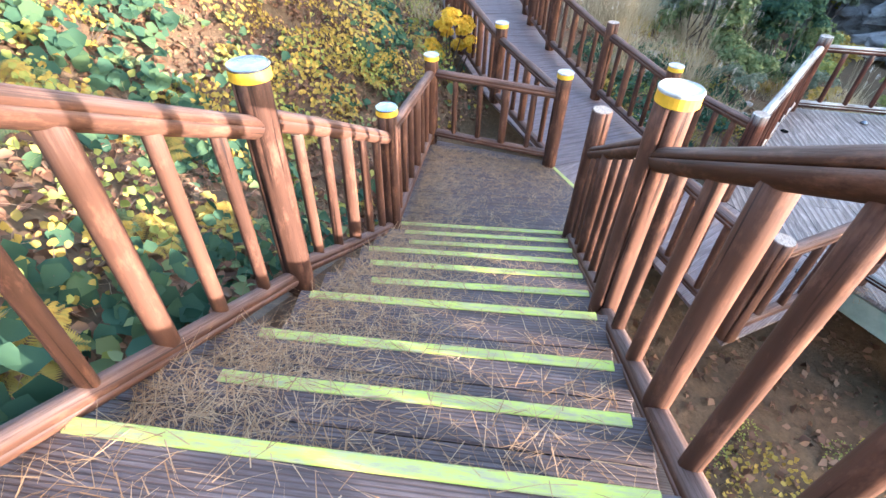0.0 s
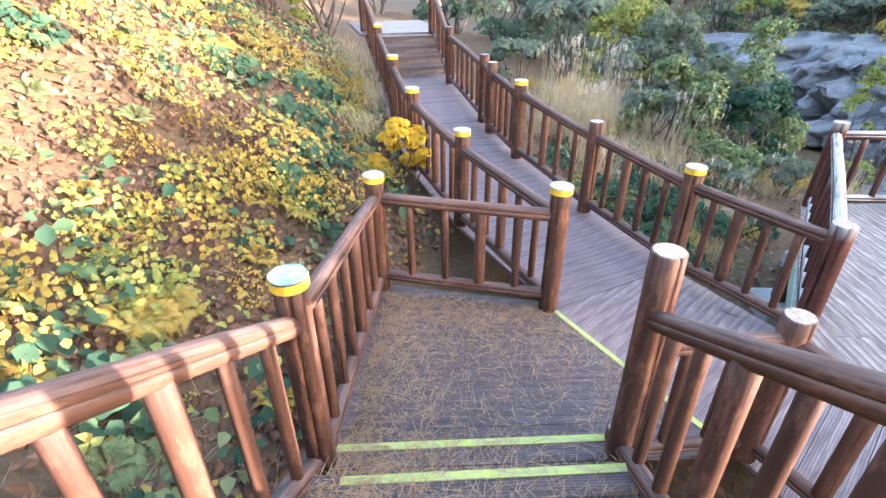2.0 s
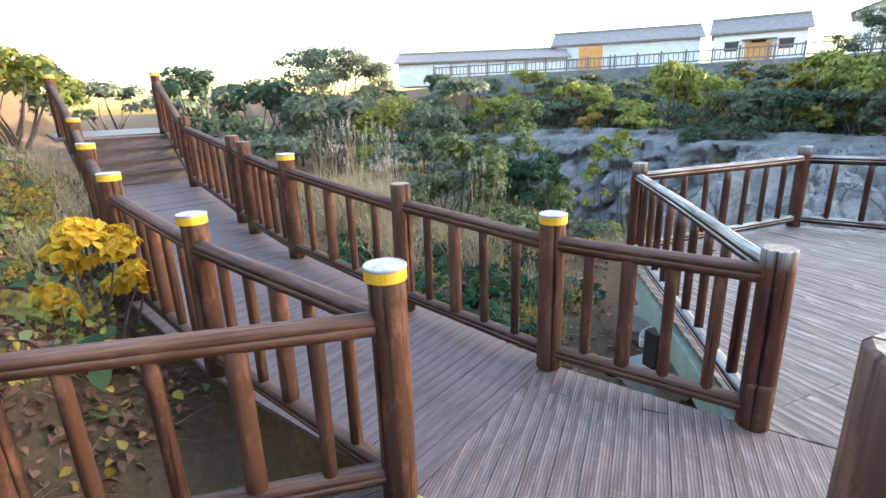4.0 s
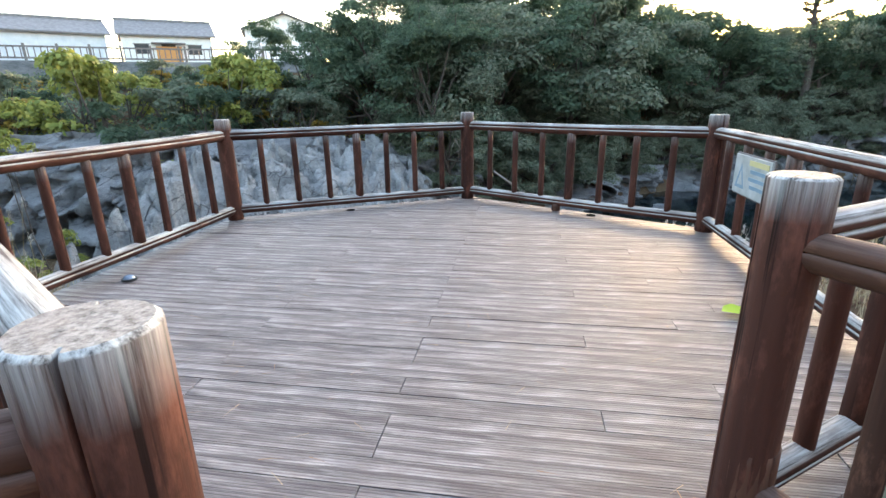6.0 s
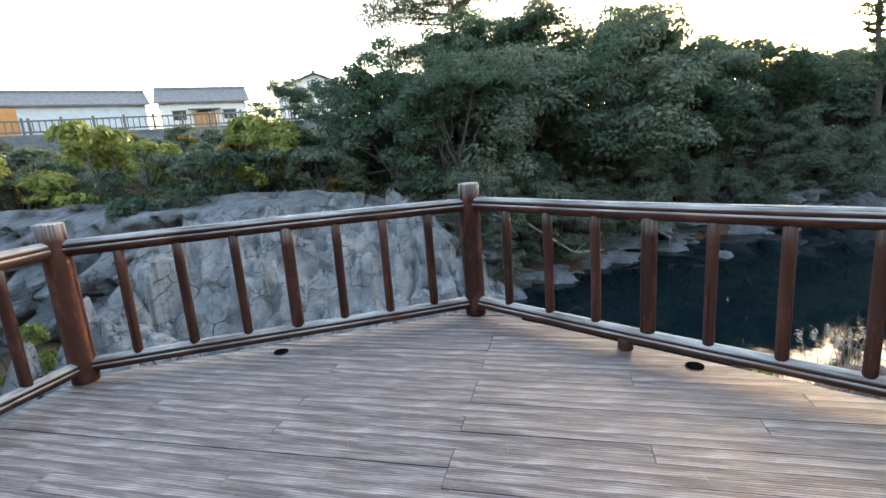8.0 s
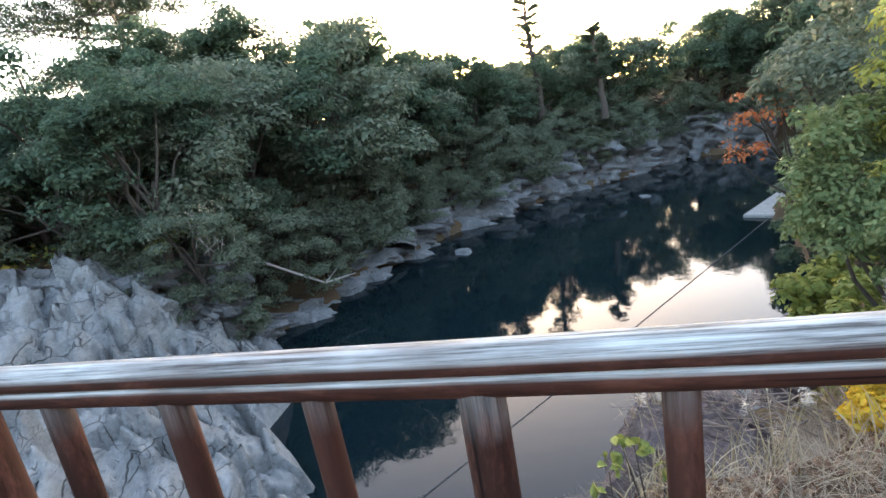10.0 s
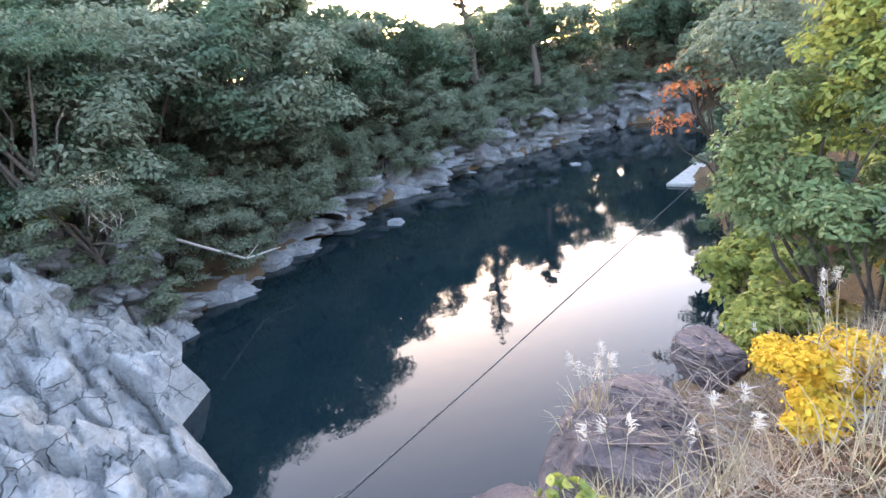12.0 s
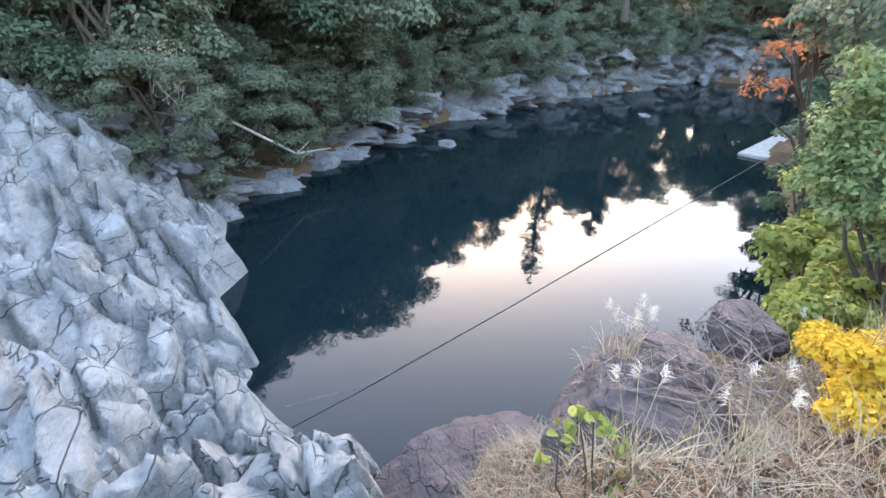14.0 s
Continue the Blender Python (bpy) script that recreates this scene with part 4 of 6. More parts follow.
def needle_crown(g, pads, per, leaf, mat, name="crown"):
    """Flat pads of needles at given centres: x, y, z, radius."""
    cen = np.array([p[:3] for p in pads])
    rad = np.array([p[3] for p in pads])
    which = np.repeat(np.arange(len(pads)), per)
    q = g.normal(0, 1, (len(which), 3))
    q /= np.linalg.norm(q, axis=1)[:, None]
    rr = g.random(len(which)) ** 0.5
    pts = cen[which] + q * (rr * rad[which])[:, None] * np.array([1, 1, 0.45])
    nrm = g.normal(0, 1, q.shape)
    v, f = leaf_cards(pts, nrm, leaf * g.uniform(0.6, 1.3, len(pts)), aspect=0.3, seed=5)
    return mesh_of(name, v, f, mat)


def pine(label, at, h, spreadr, seed, first=0.3, whorls=11, group="", pad=1.0, per=170):
    t = thing("pine_tree", label, "tree", at, group)
    g = np.random.default_rng(seed)
    bm = bmesh.new()
    stem = limb_path(g, (0, 0, -0.5), (0.3, 0.2, h), 8, 0.05)
    tube(bm, stem, [0.3 * (1 - 0.115 * k) for k in range(8)], 9)
    pads = []
    for k in range(whorls):
        u = first + (1 - first) * k / (whorls - 1)
        base = Vector((0.3 * u, 0.2 * u, h * u))
        for j in range(3 if k < whorls - 1 else 1):
            a = g.uniform(0, 6.28)
            L = spreadr * (1.05 - u * 0.72) * g.uniform(0.55, 1.1)
            end = base + Vector((math.cos(a) * L, math.sin(a) * L, g.uniform(-0.1, 0.35) * L * 0.5 + 0.2))
            p = limb_path(g, base, end, 5, 0.12)
            tube(bm, p, [0.085, 0.07, 0.05, 0.035, 0.015], 5)
            for w in (0.45, 0.7, 0.88, 1.0):
                c = base.lerp(end, w) + Vector(g.normal(0, 0.16 * L * 0.5, 3)) * 0.6
                pads.append((c.x, c.y, c.z + 0.12, (L * g.uniform(0.2, 0.36) + 0.22) * pad))
    child("trunk", bm_mesh("trunk", bm, BARK, True), t)
    child("crown", needle_crown(g, pads, per, 0.24 * (0.6 + 0.4 * pad), L_PINE), t)
    return t


# ---- forest across the pool ----
protos = [
    broad_tree("dense evergreen broadleaf tree on the far bank", 101, 3.2, 3.4, 3.0, L_DARK, 80, at=(28.3, 11.2, 0.2), group="forest across the pool"),
    broad_tree("grey-green evergreen tree leaning over the far shore", 102, 3.4, 3.2, 2.7, L_OLIVE, 80, at=(31.8, 8.2, 0.0), group="forest across the pool"),
    broad_tree("tall rounded evergreen tree in the wood", 103, 3.6, 4.3, 4.2, L_DARK, 92, 165, 0.19, at=(37.6, 4.6, 0.6), group="forest across the pool"),
    broad_tree("low dark evergreen tree hanging over the rocks", 104, 2.6, 2.3, 1.6, L_OLIVE, 66, 165, 0.155, at=(26.6, 7.2, -1.2), group="forest across the pool"),
]
# x, y, base z, prototype, size
WOODS = [(24.8, 7.6, -1.4, 2, 0.7), (24.4, 6.6, -2.4, 3, 0.7), (25.6, 5.9, -3.0, 3, 0.5), (27.4, 6.4, -2.0, 2, 0.8), (30.6, 6.2, -1.6, 1, 0.85), (33.4, 5.6, -1.4, 1, 0.95), (26.0, 10.4, -0.6, 3, 0.9), (33.0, 11.0, 0.6, 0, 0.95), (36.0, 9.0, 0.6, 2, 0.9),
         (43.0, 6.8, 1.2, 2, 0.95), (40.4, 10.2, 1.0, 0, 0.95), (35.4, -41.0, -0.5, 2, 1.0), (42.0, -41.0, -0.5, 2, 1.1), (29.0, -38.0, -0.5, 2, 0.9), (25.0, -32.0, -0.8, 0, 1.0), (22.0, -38, -0.5, 2, 1.0)]
BANK = resample([(24.6, 6.4), (26.2, 5.4), (28.0, 4.0), (30.2, 1.7), (34.2, -2.6), (37.8, -7.4), (40.9, -16.2), (42.4, -22.6), (44.2, -28.4), (45.4, -33.5), (40.0, -38.4), (33.0, -37.6)], 0.5)
# skyline over the pool: compass angle from the deck, rise per metre
SKYLINE = ([-60, -44, -35, -31, -28, -24, -19, -15, -12, -8, -4, 0, 4, 17], [0.13, 0.13, 0.125, 0.13, 0.12, 0.115, 0.135, 0.16, 0.185, 0.225, 0.25, 0.23, 0.195, 0.175])
TALL = (7.0, 6.5, 9.3, 4.3)
gw = np.random.default_rng(404)
for out_by, gap, kinds, base, ceiling_on in ((0.6, 1.7, (3, 3, 1), -4.6, 0), (1.8, 2.2, (3, 1), -3.0, 0), (3.6, 2.7, (2, 1, 0), -1.9, 1), (6.8, 3.4, (0, 2, 1), -0.6, 1), (11.0, 3.8, (2, 0), 0.4, 1), (16.0, 4.6, (2, 0), 1.0, 1)):
    k = 0.0
    while k < len(BANK) - 1:
        p, q = BANK[int(k)], BANK[int(k) + 1]
        n = Vector((-(q - p).y, (q - p).x)).normalized()
        x, y = p + n * (out_by + gw.uniform(-0.5, 0.7))
        kind = int(gw.choice(kinds))
        rise = np.interp(math.degrees(math.atan2(y - 3.24, x - 4.76)), *SKYLINE)
        high = 1.39 + rise * math.hypot(x - 4.76, y - 3.24) * gw.uniform(0.8, 0.95)
        z = base + (np.interp(k / len(BANK), [0, 0.3, 0.58, 1], [0, 0.2, 1.2, 1.9]) if out_by < 5 else 0)
        size = min((high - z) / TALL[kind], 1.5) if ceiling_on else min(gw.uniform(0.6, 0.85) * (1.15 if out_by > 2 else 0.9), (high - z) / TALL[kind])
        WOODS.append((x, y, z, kind, max(size, 0.4)))
        k += 2 * gap * gw.uniform(0.8, 1.2)
for k, (x, y, z, p, s) in enumerate(WOODS):
    copy_thing(protos[p], Matrix.LocRotScale((x, y, z), Euler((0, 0, k * 2.1)), (s * (0.95 + 0.1 * (k % 3)), s * (1.05 - 0.08 * (k % 2)), s * (0.95 + 0.04 * (k % 3)))))
pine("tall old pine with layered needle boughs above the wood", (43.4, 11.0, 1.2), 17.5, 9.0, 12, 0.36, 17, "", 0.85, 330)
pine("slender tall pine standing against the sky", (43.8, -17.2, 1.0), 10.8, 2.0, 14, 0.45, 12, "slim pines on the ridge", 0.6, 60)
pine("slender pine at the end of the wood", (42.0, -21.8, 0.6), 6.4, 2.2, 15, 0.4, 11, "slim pines on the ridge", 0.7, 60)
pine("broad dark pine at the end of the pool", (40.0, -39.0, 0.0), 9.0, 3.6, 16, 0.25, 12, "slim pines on the ridge", 0.8, 90)

# ---- bushes ----
def bush(label, seed, r, h, mat, leaf, at, clumps=26, per=60, group="", name="bush", stems=6):
    b = thing(name, label, "bush", at, group)
    me, cen = crown_mesh("foliage", mat, seed, r, h * 0.5, h * 0.55, clumps, per, leaf, 0.3, 0.8)
    bm = bmesh.new()
    g = np.random.default_rng(seed)
    for c in cen[:stems]:
        tube(bm, limb_path(g, (g.normal(0, 0.06), g.normal(0, 0.06), -0.3), c, 4), [r * 0.03 + 0.008, r * 0.025, r * 0.015 + 0.003, 0.003], 5)
    child("branchwork", bm_mesh("branchwork", bm, BARK), b)
    child("foliage", me, b)
    return b


def gz(x, y):
    return float(ground_z(np.array([float(x)]), np.array([float(y)]))[0])


bp = [bush("olive green shrub on the far bank", 201, 1.5, 2.2, L_OLIVE, 0.2, (24.2, 13.6, gz(24.2, 13.6)), group="shrubs on the far bank"),
      bush("yellow-green autumn shrub on the far bank", 202, 1.7, 2.6, L_LIME, 0.22, (23.7, 25.0, gz(23.7, 25.0)), 34, 60, "shrubs on the far bank"),
      bush("dark green shrub on the far bank", 203, 1.6, 2.0, L_DARK, 0.2, (22.6, 17.6, gz(22.6, 17.6)), group="shrubs on the far bank"),
      bush("golden shrub turning in autumn on the far bank", 204, 1.3, 1.9, L_GOLD, 0.18, (27.0, 19.4, gz(27.0, 19.4)), group="shrubs on the far bank")]
g4 = np.random.default_rng(44)
for k in range(120):
    u = g4.uniform(0, 1)
    bx = np.interp(u, [0, 0.25, 0.5, 0.75, 1], [25.0, 21.5, 19, 15.5, 11]) + g4.uniform(1.8, 22) * 0.9
    by = np.interp(u, [0, 0.25, 0.5, 0.75, 1], [6.4, 10, 16, 24, 36]) + g4.uniform(0, 8)
    if bx > 27 and by < 13 or bx > 40:
        continue
    p = int(g4.choice([0, 0, 0, 2, 2, 1, 3]))
    s = g4.uniform(0.6, 1.15) * (0.65 if bx > 31 else 1.0)
    copy_thing(bp[p], Matrix.LocRotScale((bx, by, gz(bx, by) - 0.15), Euler((0, 0, g4.uniform(0, 6.28))), (s, s, s * g4.uniform(0.7, 1.1))))
for x, y, p, s in ((25.2, 23.6, 1, 0.9), (26.6, 18.4, 1, 0.9), (28.6, 17.0, 1, 0.8), (30.6, 20.6, 1, 0.9), (19.6, 28.4, 1, 1.1), (22.4, 30.6, 3, 1.2), (17.0, 31.4, 3, 1.1), (27.4, 13.6, 2, 1.0), (25.0, 15.6, 0, 1.0), (32.6, 27.4, 0, 0.9), (34.6, 24.0, 1, 0.7), (38.0, 22.6, 0, 0.7), (40.6, 17.6, 2, 0.7), (42.8, 13.6, 2, 1.0), (36.6, 16.0, 2, 0.8)):
    copy_thing(bp[p], Matrix.LocRotScale((x, y, gz(x, y) - 0.1), Euler((0, 0, x)), (s, s, s)))
for x, y, p, s in ((19.9, 19.2, 1, 1.2), (21.4, 21.9, 1, 1.3), (25.3, 17.6, 1, 1.2), (29.2, 18.8, 1, 0.7)):
    copy_thing(bp[p], Matrix.LocRotScale((x, y, gz(x, y) - 0.1), Euler((0, 0, x)), (s, s, s * 1.1)))
# open bank beside the ramp
for k, (x, y, p, s) in enumerate(((3.2, 11.4, 0, 0.55), (5.2, 12.6, 2, 0.7), (4.0, 15.0, 0, 0.9), (7.4, 14.4, 2, 0.9), (2.2, 17.6, 0, 1.1), (6.0, 18.6, 0, 1.2), (9.6, 17.0, 1, 0.8), (1.6, 21.6, 2, 1.3), (4.4, 23.0, 0, 1.6), (8.2, 22.4, 0, 1.3), (11.6, 20.6, 3, 1.0), (12.6, 25.6, 0, 1.3), (0.4, 14.2, 0, 0.7), (3.6, 26.6, 2, 2.1), (6.6, 28.6, 0, 1.9), (0.6, 27.6, 0, 1.5), (5.4, 9.6, 0, 0.4), (6.6, 10.8, 3, 0.45), (3.6, 8.4, 0, 0.35), (8.6, 11.8, 2, 0.6), (9.0, 31, 0, 1.8), (-1.5, 31, 2, 1.8), (13.5, 29, 1, 1.2), (15.2, 36, 0, 1.8), (10.5, 38, 2, 2.0))):
    copy_thing(bp[p], Matrix.LocRotScale((x, y, gz(x, y) - 0.1), Euler((0, 0, k * 1.7)), (s, s, s)))

# undergrowth that covers the far slopes
def undergrowth(label, n, xr, yr, mat, size, seed, zmin):
    g = np.random.default_rng(seed)
    x, y = g.uniform(*xr, n), g.uniform(*yr, n)
    dens = vnoise(x * 0.6, y * 0.6, seed) > 0.28
    z = ground_z(x, y)
    d2, s2 = seg_dist(x, y, OPP)
    keep = dens & (z > zmin) & ((s2 < 0) | (y < 6))
    p = np.stack([x, y, z + g.random(n) ** 2 * 0.7 * vnoise(x * 1.1, y * 1.1, seed + 3)], 1)[keep]
    v, f = leaf_cards(p, np.array([-0.5, -0.2, 0.8]) + g.normal(0, 0.5, p.shape), size * g.uniform(0.6, 1.4, len(p)), 0.6, 0.1, seed)
    thing("undergrowth", label, "plants", kind="stuff", me=mesh_of("undergrowth", v, f, mat))


undergrowth("olive green undergrowth on the far bank", 42000, (12, 47), (5, 45), L_OLIVE, 0.2, 501, -1.6)
undergrowth("dark green undergrowth on the far bank", 26000, (12, 47), (5, 45), L_DARK, 0.2, 502, -1.4)
undergrowth("yellowing undergrowth on the far bank", 14000, (12, 44), (10, 45), L_LIME, 0.18, 503, -1.0)
undergrowth("dark green undergrowth below the wood", 30000, (24, 50), (-36, 6), L_DARK, 0.22, 504, -3.2)
undergrowth("grey-green undergrowth below the wood", 24000, (24, 50), (-36, 6), L_OLIVE, 0.22, 505, -3.4)

broad_tree("rounded green tree beyond the ramp", 221, 2.7, 2.7, 2.6, L_OLIVE, 90, 150, 0.15, at=(4.20, 25.96, -1.27), group="trees beyond the ramp")
broad_tree("dark evergreen beyond the ramp", 222, 2.2, 2.0, 2.0, L_DARK, 56, 130, 0.16, at=(9.4, 27.4, gz(9.4, 27.4) + 0.3), group="trees beyond the ramp")
for k, (x, y, p, s) in enumerate(((12, 44, 0, 2.2), (17, 47, 2, 2.0), (7, 46, 0, 2.2), (22, 46, 0, 1.6), (2, 42, 2, 2.2), (-4, 44, 0, 2.4), (14, 54, 2, 2.0), (-9, 48, 0, 2.6), (25, 42, 1, 1.3), (28, 38, 0, 1.2))):
    copy_thing(bp[p], Matrix.LocRotScale((x, y, gz(x, y) - 0.2), Euler((0, 0, k * 1.1)), (s, s, s * 0.8)))
# near bank below the deck
bush("bright yellow leafed shrub on the bank below the deck", 211, 0.74, 0.85, L_YELLOW, 0.05, (9.05, -1.8, gz(9.05, -1.8) - 0.55), 80, 90)
bush("low yellow leafed shrub beside the brown boulder", 212, 0.45, 0.6, L_YELLOW, 0.055, (8.6, -1.0, gz(8.6, -1.0) - 0.2), 30, 70)
bush("lime-leafed vine shoots below the deck fence", 213, 0.28, 0.8, L_LIME, 0.08, (8.85, 1.2, gz(8.85, 1.2)), 10, 8)
bush("mixed green and yellow shrub at the water's edge", 214, 0.85, 1.7, L_LIME, 0.10, (12.0, -5.7, gz(12.0, -5.7) - 0.3), 44, 80)
bush("golden autumn shrub at the water's edge", 215, 0.6, 1.0, L_GOLD, 0.09, (12.0, -4.3, gz(12.0, -4.3) - 0.2), 34, 70)
broad_tree("green tree with yellowing leaves on the near bank", 216, 2.0, 2.3, 2.2, L_LIME, 110, 190, 0.10, at=(10.5, -7.1, gz(10.5, -7.1)))
broad_tree("spreading green tree by the pool", 217, 2.4, 1.6, 4.2, L_OLIVE, 56, 110, 0.17, at=(17.6, -12.6, -3.6))
maple = broad_tree("maple with orange-red autumn leaves over the pool", 218, 1.7, 1.1, 4.4, L_RED, 18, 34, 0.15, at=(18.2, -12.6, -4.0))
maple.rotation_euler = (radians(-24), 0, 0)
broad_tree("dark green tree behind the maple", 219, 2.6, 2.0, 4.6, L_DARK, 56, 90, 0.2, at=(20.6, -16.6, -3.0))
broad_tree("olive green tree on the near bank", 220, 2.2, 2.0, 3.4, L_OLIVE, 56, 90, 0.17, at=(14.6, -10.8, -2.6))
bush("tall green and yellow bush on the near bank", 233, 1.25, 3.0, L_FERN, 0.09, (11.18, -5.13, -2.25), 110, 110)
bush("dark green and yellow bush above the grass bank", 235, 0.9, 1.6, L_FERN, 0.08, (10.06, -4.10, -2.10), 70, 90)
dead = thing("dead_shrub", "pale withered shrub among the dark evergreens", "bush", (23.6, 5.9, -0.9))
dead.scale = (0.75, 0.75, 0.9)
g5 = np.random.default_rng(55)
bm = bmesh.new()
for k in range(16):
    tube(bm, limb_path(g5, (g5.normal(0, 0.3), g5.normal(0, 0.3), g5.uniform(-0.4, 0.6)), (g5.normal(0, 0.5), g5.normal(0, 0.5), g5.uniform(0.6, 1.6)), 4, 0.3), [0.016, 0.013, 0.009, 0.003], 5)
child("branchwork", bm_mesh("branchwork", bm, PALEWOOD), dead)
pts = np.stack([g5.normal(0, 0.42, 200), g5.normal(0, 0.42, 200), g5.uniform(0.2, 1.6, 200)], 1)
v, f = leaf_cards(pts, g5.normal(0, 1, (200, 3)), 0.09 * np.ones(200))
child("withered_leaves", mesh_of("withered_leaves", v, f, L_STRAW), dead)
drift = thing("driftwood", "bleached bare branch lying over the shore rocks", "branch", (26.48, 2.68, -3.72))
bm = bmesh.new()
tube(bm, [(-0.82, 1.98, 1.51), (-0.43, 1.00, 0.76), (0.00, 0.00, 0.00), (0.46, -1.31, -0.01)], [0.05, 0.05, 0.045, 0.02], 7)
tube(bm, [(0.00, 0.00, 0.00), (0.20, -0.54, 0.39)], [0.03, 0.012], 6)
child("branch", bm_mesh("branch", bm, PALEWOOD, True), drift)

# ---- grasses ----
def tuft(label, seed, at, n, h, spreadr, mat, plumes=0, name="grass_tuft", width=0.012, group="", bendk=0.45):
    g = np.random.default_rng(seed)
    t = thing(name, label, "grass", at, group)
    roots = np.stack([g.normal(0, spreadr * 0.4, n), g.normal(0, spreadr * 0.4, n), np.full(n, -0.08)], 1)
    d = np.stack([g.normal(0, 0.3, n), g.normal(0, 0.3, n), np.ones(n)], 1)
    d /= np.linalg.norm(d, axis=1)[:, None]
    L = h * g.uniform(0.5, 1.05, n)
    v, f = blades(roots, d, L, np.full(n, width), L * bendk * g.uniform(0.3, 1.3, n), seed, 4)
    child("grass_clump", mesh_of("grass_clump", v, f, mat), t)
    for k in range(plumes):
        a = g.uniform(0, 6.28)
        lean = g.uniform(0.05, 0.35)
        top = Vector((math.cos(a) * lean * h, math.sin(a) * lean * h, h * g.uniform(1.0, 1.35)))
        bm = bmesh.new()
        tube(bm, limb_path(g, (0, 0, 0), top, 4, 0.05), [0.004, 0.0035, 0.003, 0.002], 5)
        child("stalk", bm_mesh("stalk", bm, L_STRAW), t)
        m = 36
        u = g.random(m)
        roots2 = np.array(top)[None, :] + np.stack([g.normal(0, 0.008, m), g.normal(0, 0.008, m), (u - 0.6) * 0.13], 1)
        dd = np.stack([np.cos(a) * 0.7 + g.normal(0, 0.5, m), np.sin(a) * 0.7 + g.normal(0, 0.5, m), 0.8 + g.normal(0, 0.3, m)], 1)
        dd /= np.linalg.norm(dd, axis=1)[:, None]
        v, f = blades(roots2, dd, np.full(m, 0.042), np.full(m, 0.007), np.full(m, 0.02), seed + k, 2)
        child("plume", mesh_of("plume", v, f, L_PLUME), t)
    return t


for k, (x, y, n, h, s, pl) in enumerate(((9.95, 0.15, 120, 0.55, 0.28, 9), (9.3, -2.0, 200, 0.9, 0.4, 6), (8.6, -1.5, 150, 0.7, 0.4, 4), (8.75, 0.2, 80, 0.6, 0.4, 5), (8.3, -0.4, 90, 0.6, 0.4, 4), (8.9, 0.9, 70, 0.55, 0.35, 3), (10.3, -2.4, 140, 0.8, 0.4, 3), (8.2, -2.6, 160, 0.9, 0.5, 5), (9.5, -0.5, 80, 0.55, 0.3, 2), (7.6, -0.6, 120, 0.8, 0.4, 4), (6.4, -0.2, 120, 0.9, 0.4, 4))):
    z = -1.5 if k == 0 else gz(x, y)
    tuft("dry straw-coloured pampas grass with pale plumes", 300 + k, (x, y, z), n, h, s, L_STRAW, pl, group="grass on the near bank")
tb = [tuft("dry straw-coloured grass beside the boardwalk", 330, (3.0, 7.4, gz(3.0, 7.4)), 190, 0.75, 0.5, L_STRAW, 3, group="grass beside the boardwalk"),
      tuft("yellow-green grass beside the boardwalk", 331, (2.2, 6.4, gz(2.2, 6.4)), 190, 0.6, 0.5, L_GOLD, 0, group="grass beside the boardwalk"),
      tuft("tall pampas grass with white plumes beside the ramp", 332, (1.4, 8.6, gz(1.4, 8.6)), 220, 1.25, 0.5, L_STRAW, 8, group="grass beside the boardwalk")]
g6 = np.random.default_rng(66)
for k in range(70):
    x, y = g6.uniform(0.9, 6.2), g6.uniform(4.6, 17)
    d, s = seg_dist(np.array([x]), np.array([y]), [P_RP0] + RAMP_R + [(-1.9, 14)])
    d3, s3 = seg_dist(np.array([x]), np.array([y]), [P_RP0, hx[2], hx[1]])
    if s[0] > -0.0 or d[0] < 0.35 or (y < 6.9 and (s3[0] < 0 or d3[0] < 0.3)) or (x > 3.4 and y < 6.8):
        continue
    p = int(g6.choice([0, 1, 1, 2]))
    if y < 8.0 and p != 1 and g6.random() < 0.7:
        continue
    s = g6.uniform(0.4, 0.7) if y < 8 else g6.uniform(0.6, 1.05)
    copy_thing(tb[p], Matrix.LocRotScale((x, y, gz(x, y)), Euler((0, 0, k)), (s, s, s)))

for k in range(30):
    x, y = g6.uniform(0.6, 5.0), g6.uniform(8.6, 15.5)
    if x < 0.2 + (9.5 - y) * 0.4 + 0.7:
        continue
    s = g6.uniform(0.7, 1.15)
    copy_thing(tb[2 if k % 3 else 0], Matrix.LocRotScale((x, y, gz(x, y)), Euler((0, 0, k * 1.3)), (s, s, s)))
for k, (x, y, p, s) in enumerate(((12.2, -5.8, 1, 0.5), (13.2, -6.9, 1, 0.65), (14.0, -8.0, 1, 0.8), (15.4, -9.6, 1, 0.9), (17.0, -11.6, 2, 0.95), (19.2, -14.2, 0, 1.0), (12.6, -8.0, 1, 1.0), (11.2, -4.6, 1, 0.55), (10.6, -5.6, 3, 0.6), (9.6, -4.4, 0, 0.55), (10.6, -3.4, 1, 0.4), (21.6, -17.4, 2, 1.1), (24.0, -20.6, 0, 1.2), (9.0, -3.2, 3, 0.4), (13.6, -10.4, 2, 1.2), (8.2, -5.2, 0, 0.8))):
    copy_thing(bp[p], Matrix.LocRotScale((x, y, gz(x, y) - 0.15), Euler((0, 0, k * 1.9)), (s, s, s)))
n = 26000
x, y = g6.uniform(7.6, 11.2, n), g6.uniform(-4.5, 3.0, n)
z = ground_z(x, y)
keep = (z > -4.2) & (vnoise(x * 2.2, y * 2.2, 8) > 0.24) & (np.hypot(x - 9.5, y - 0.1) > 0.7)
roots = np.stack([x, y, z], 1)[keep]
m = len(roots)
d = np.stack([g6.normal(0, 0.8, m), g6.normal(0, 0.8, m), g6.uniform(0.15, 0.9, m)], 1)
d /= np.linalg.norm(d, axis=1)[:, None]
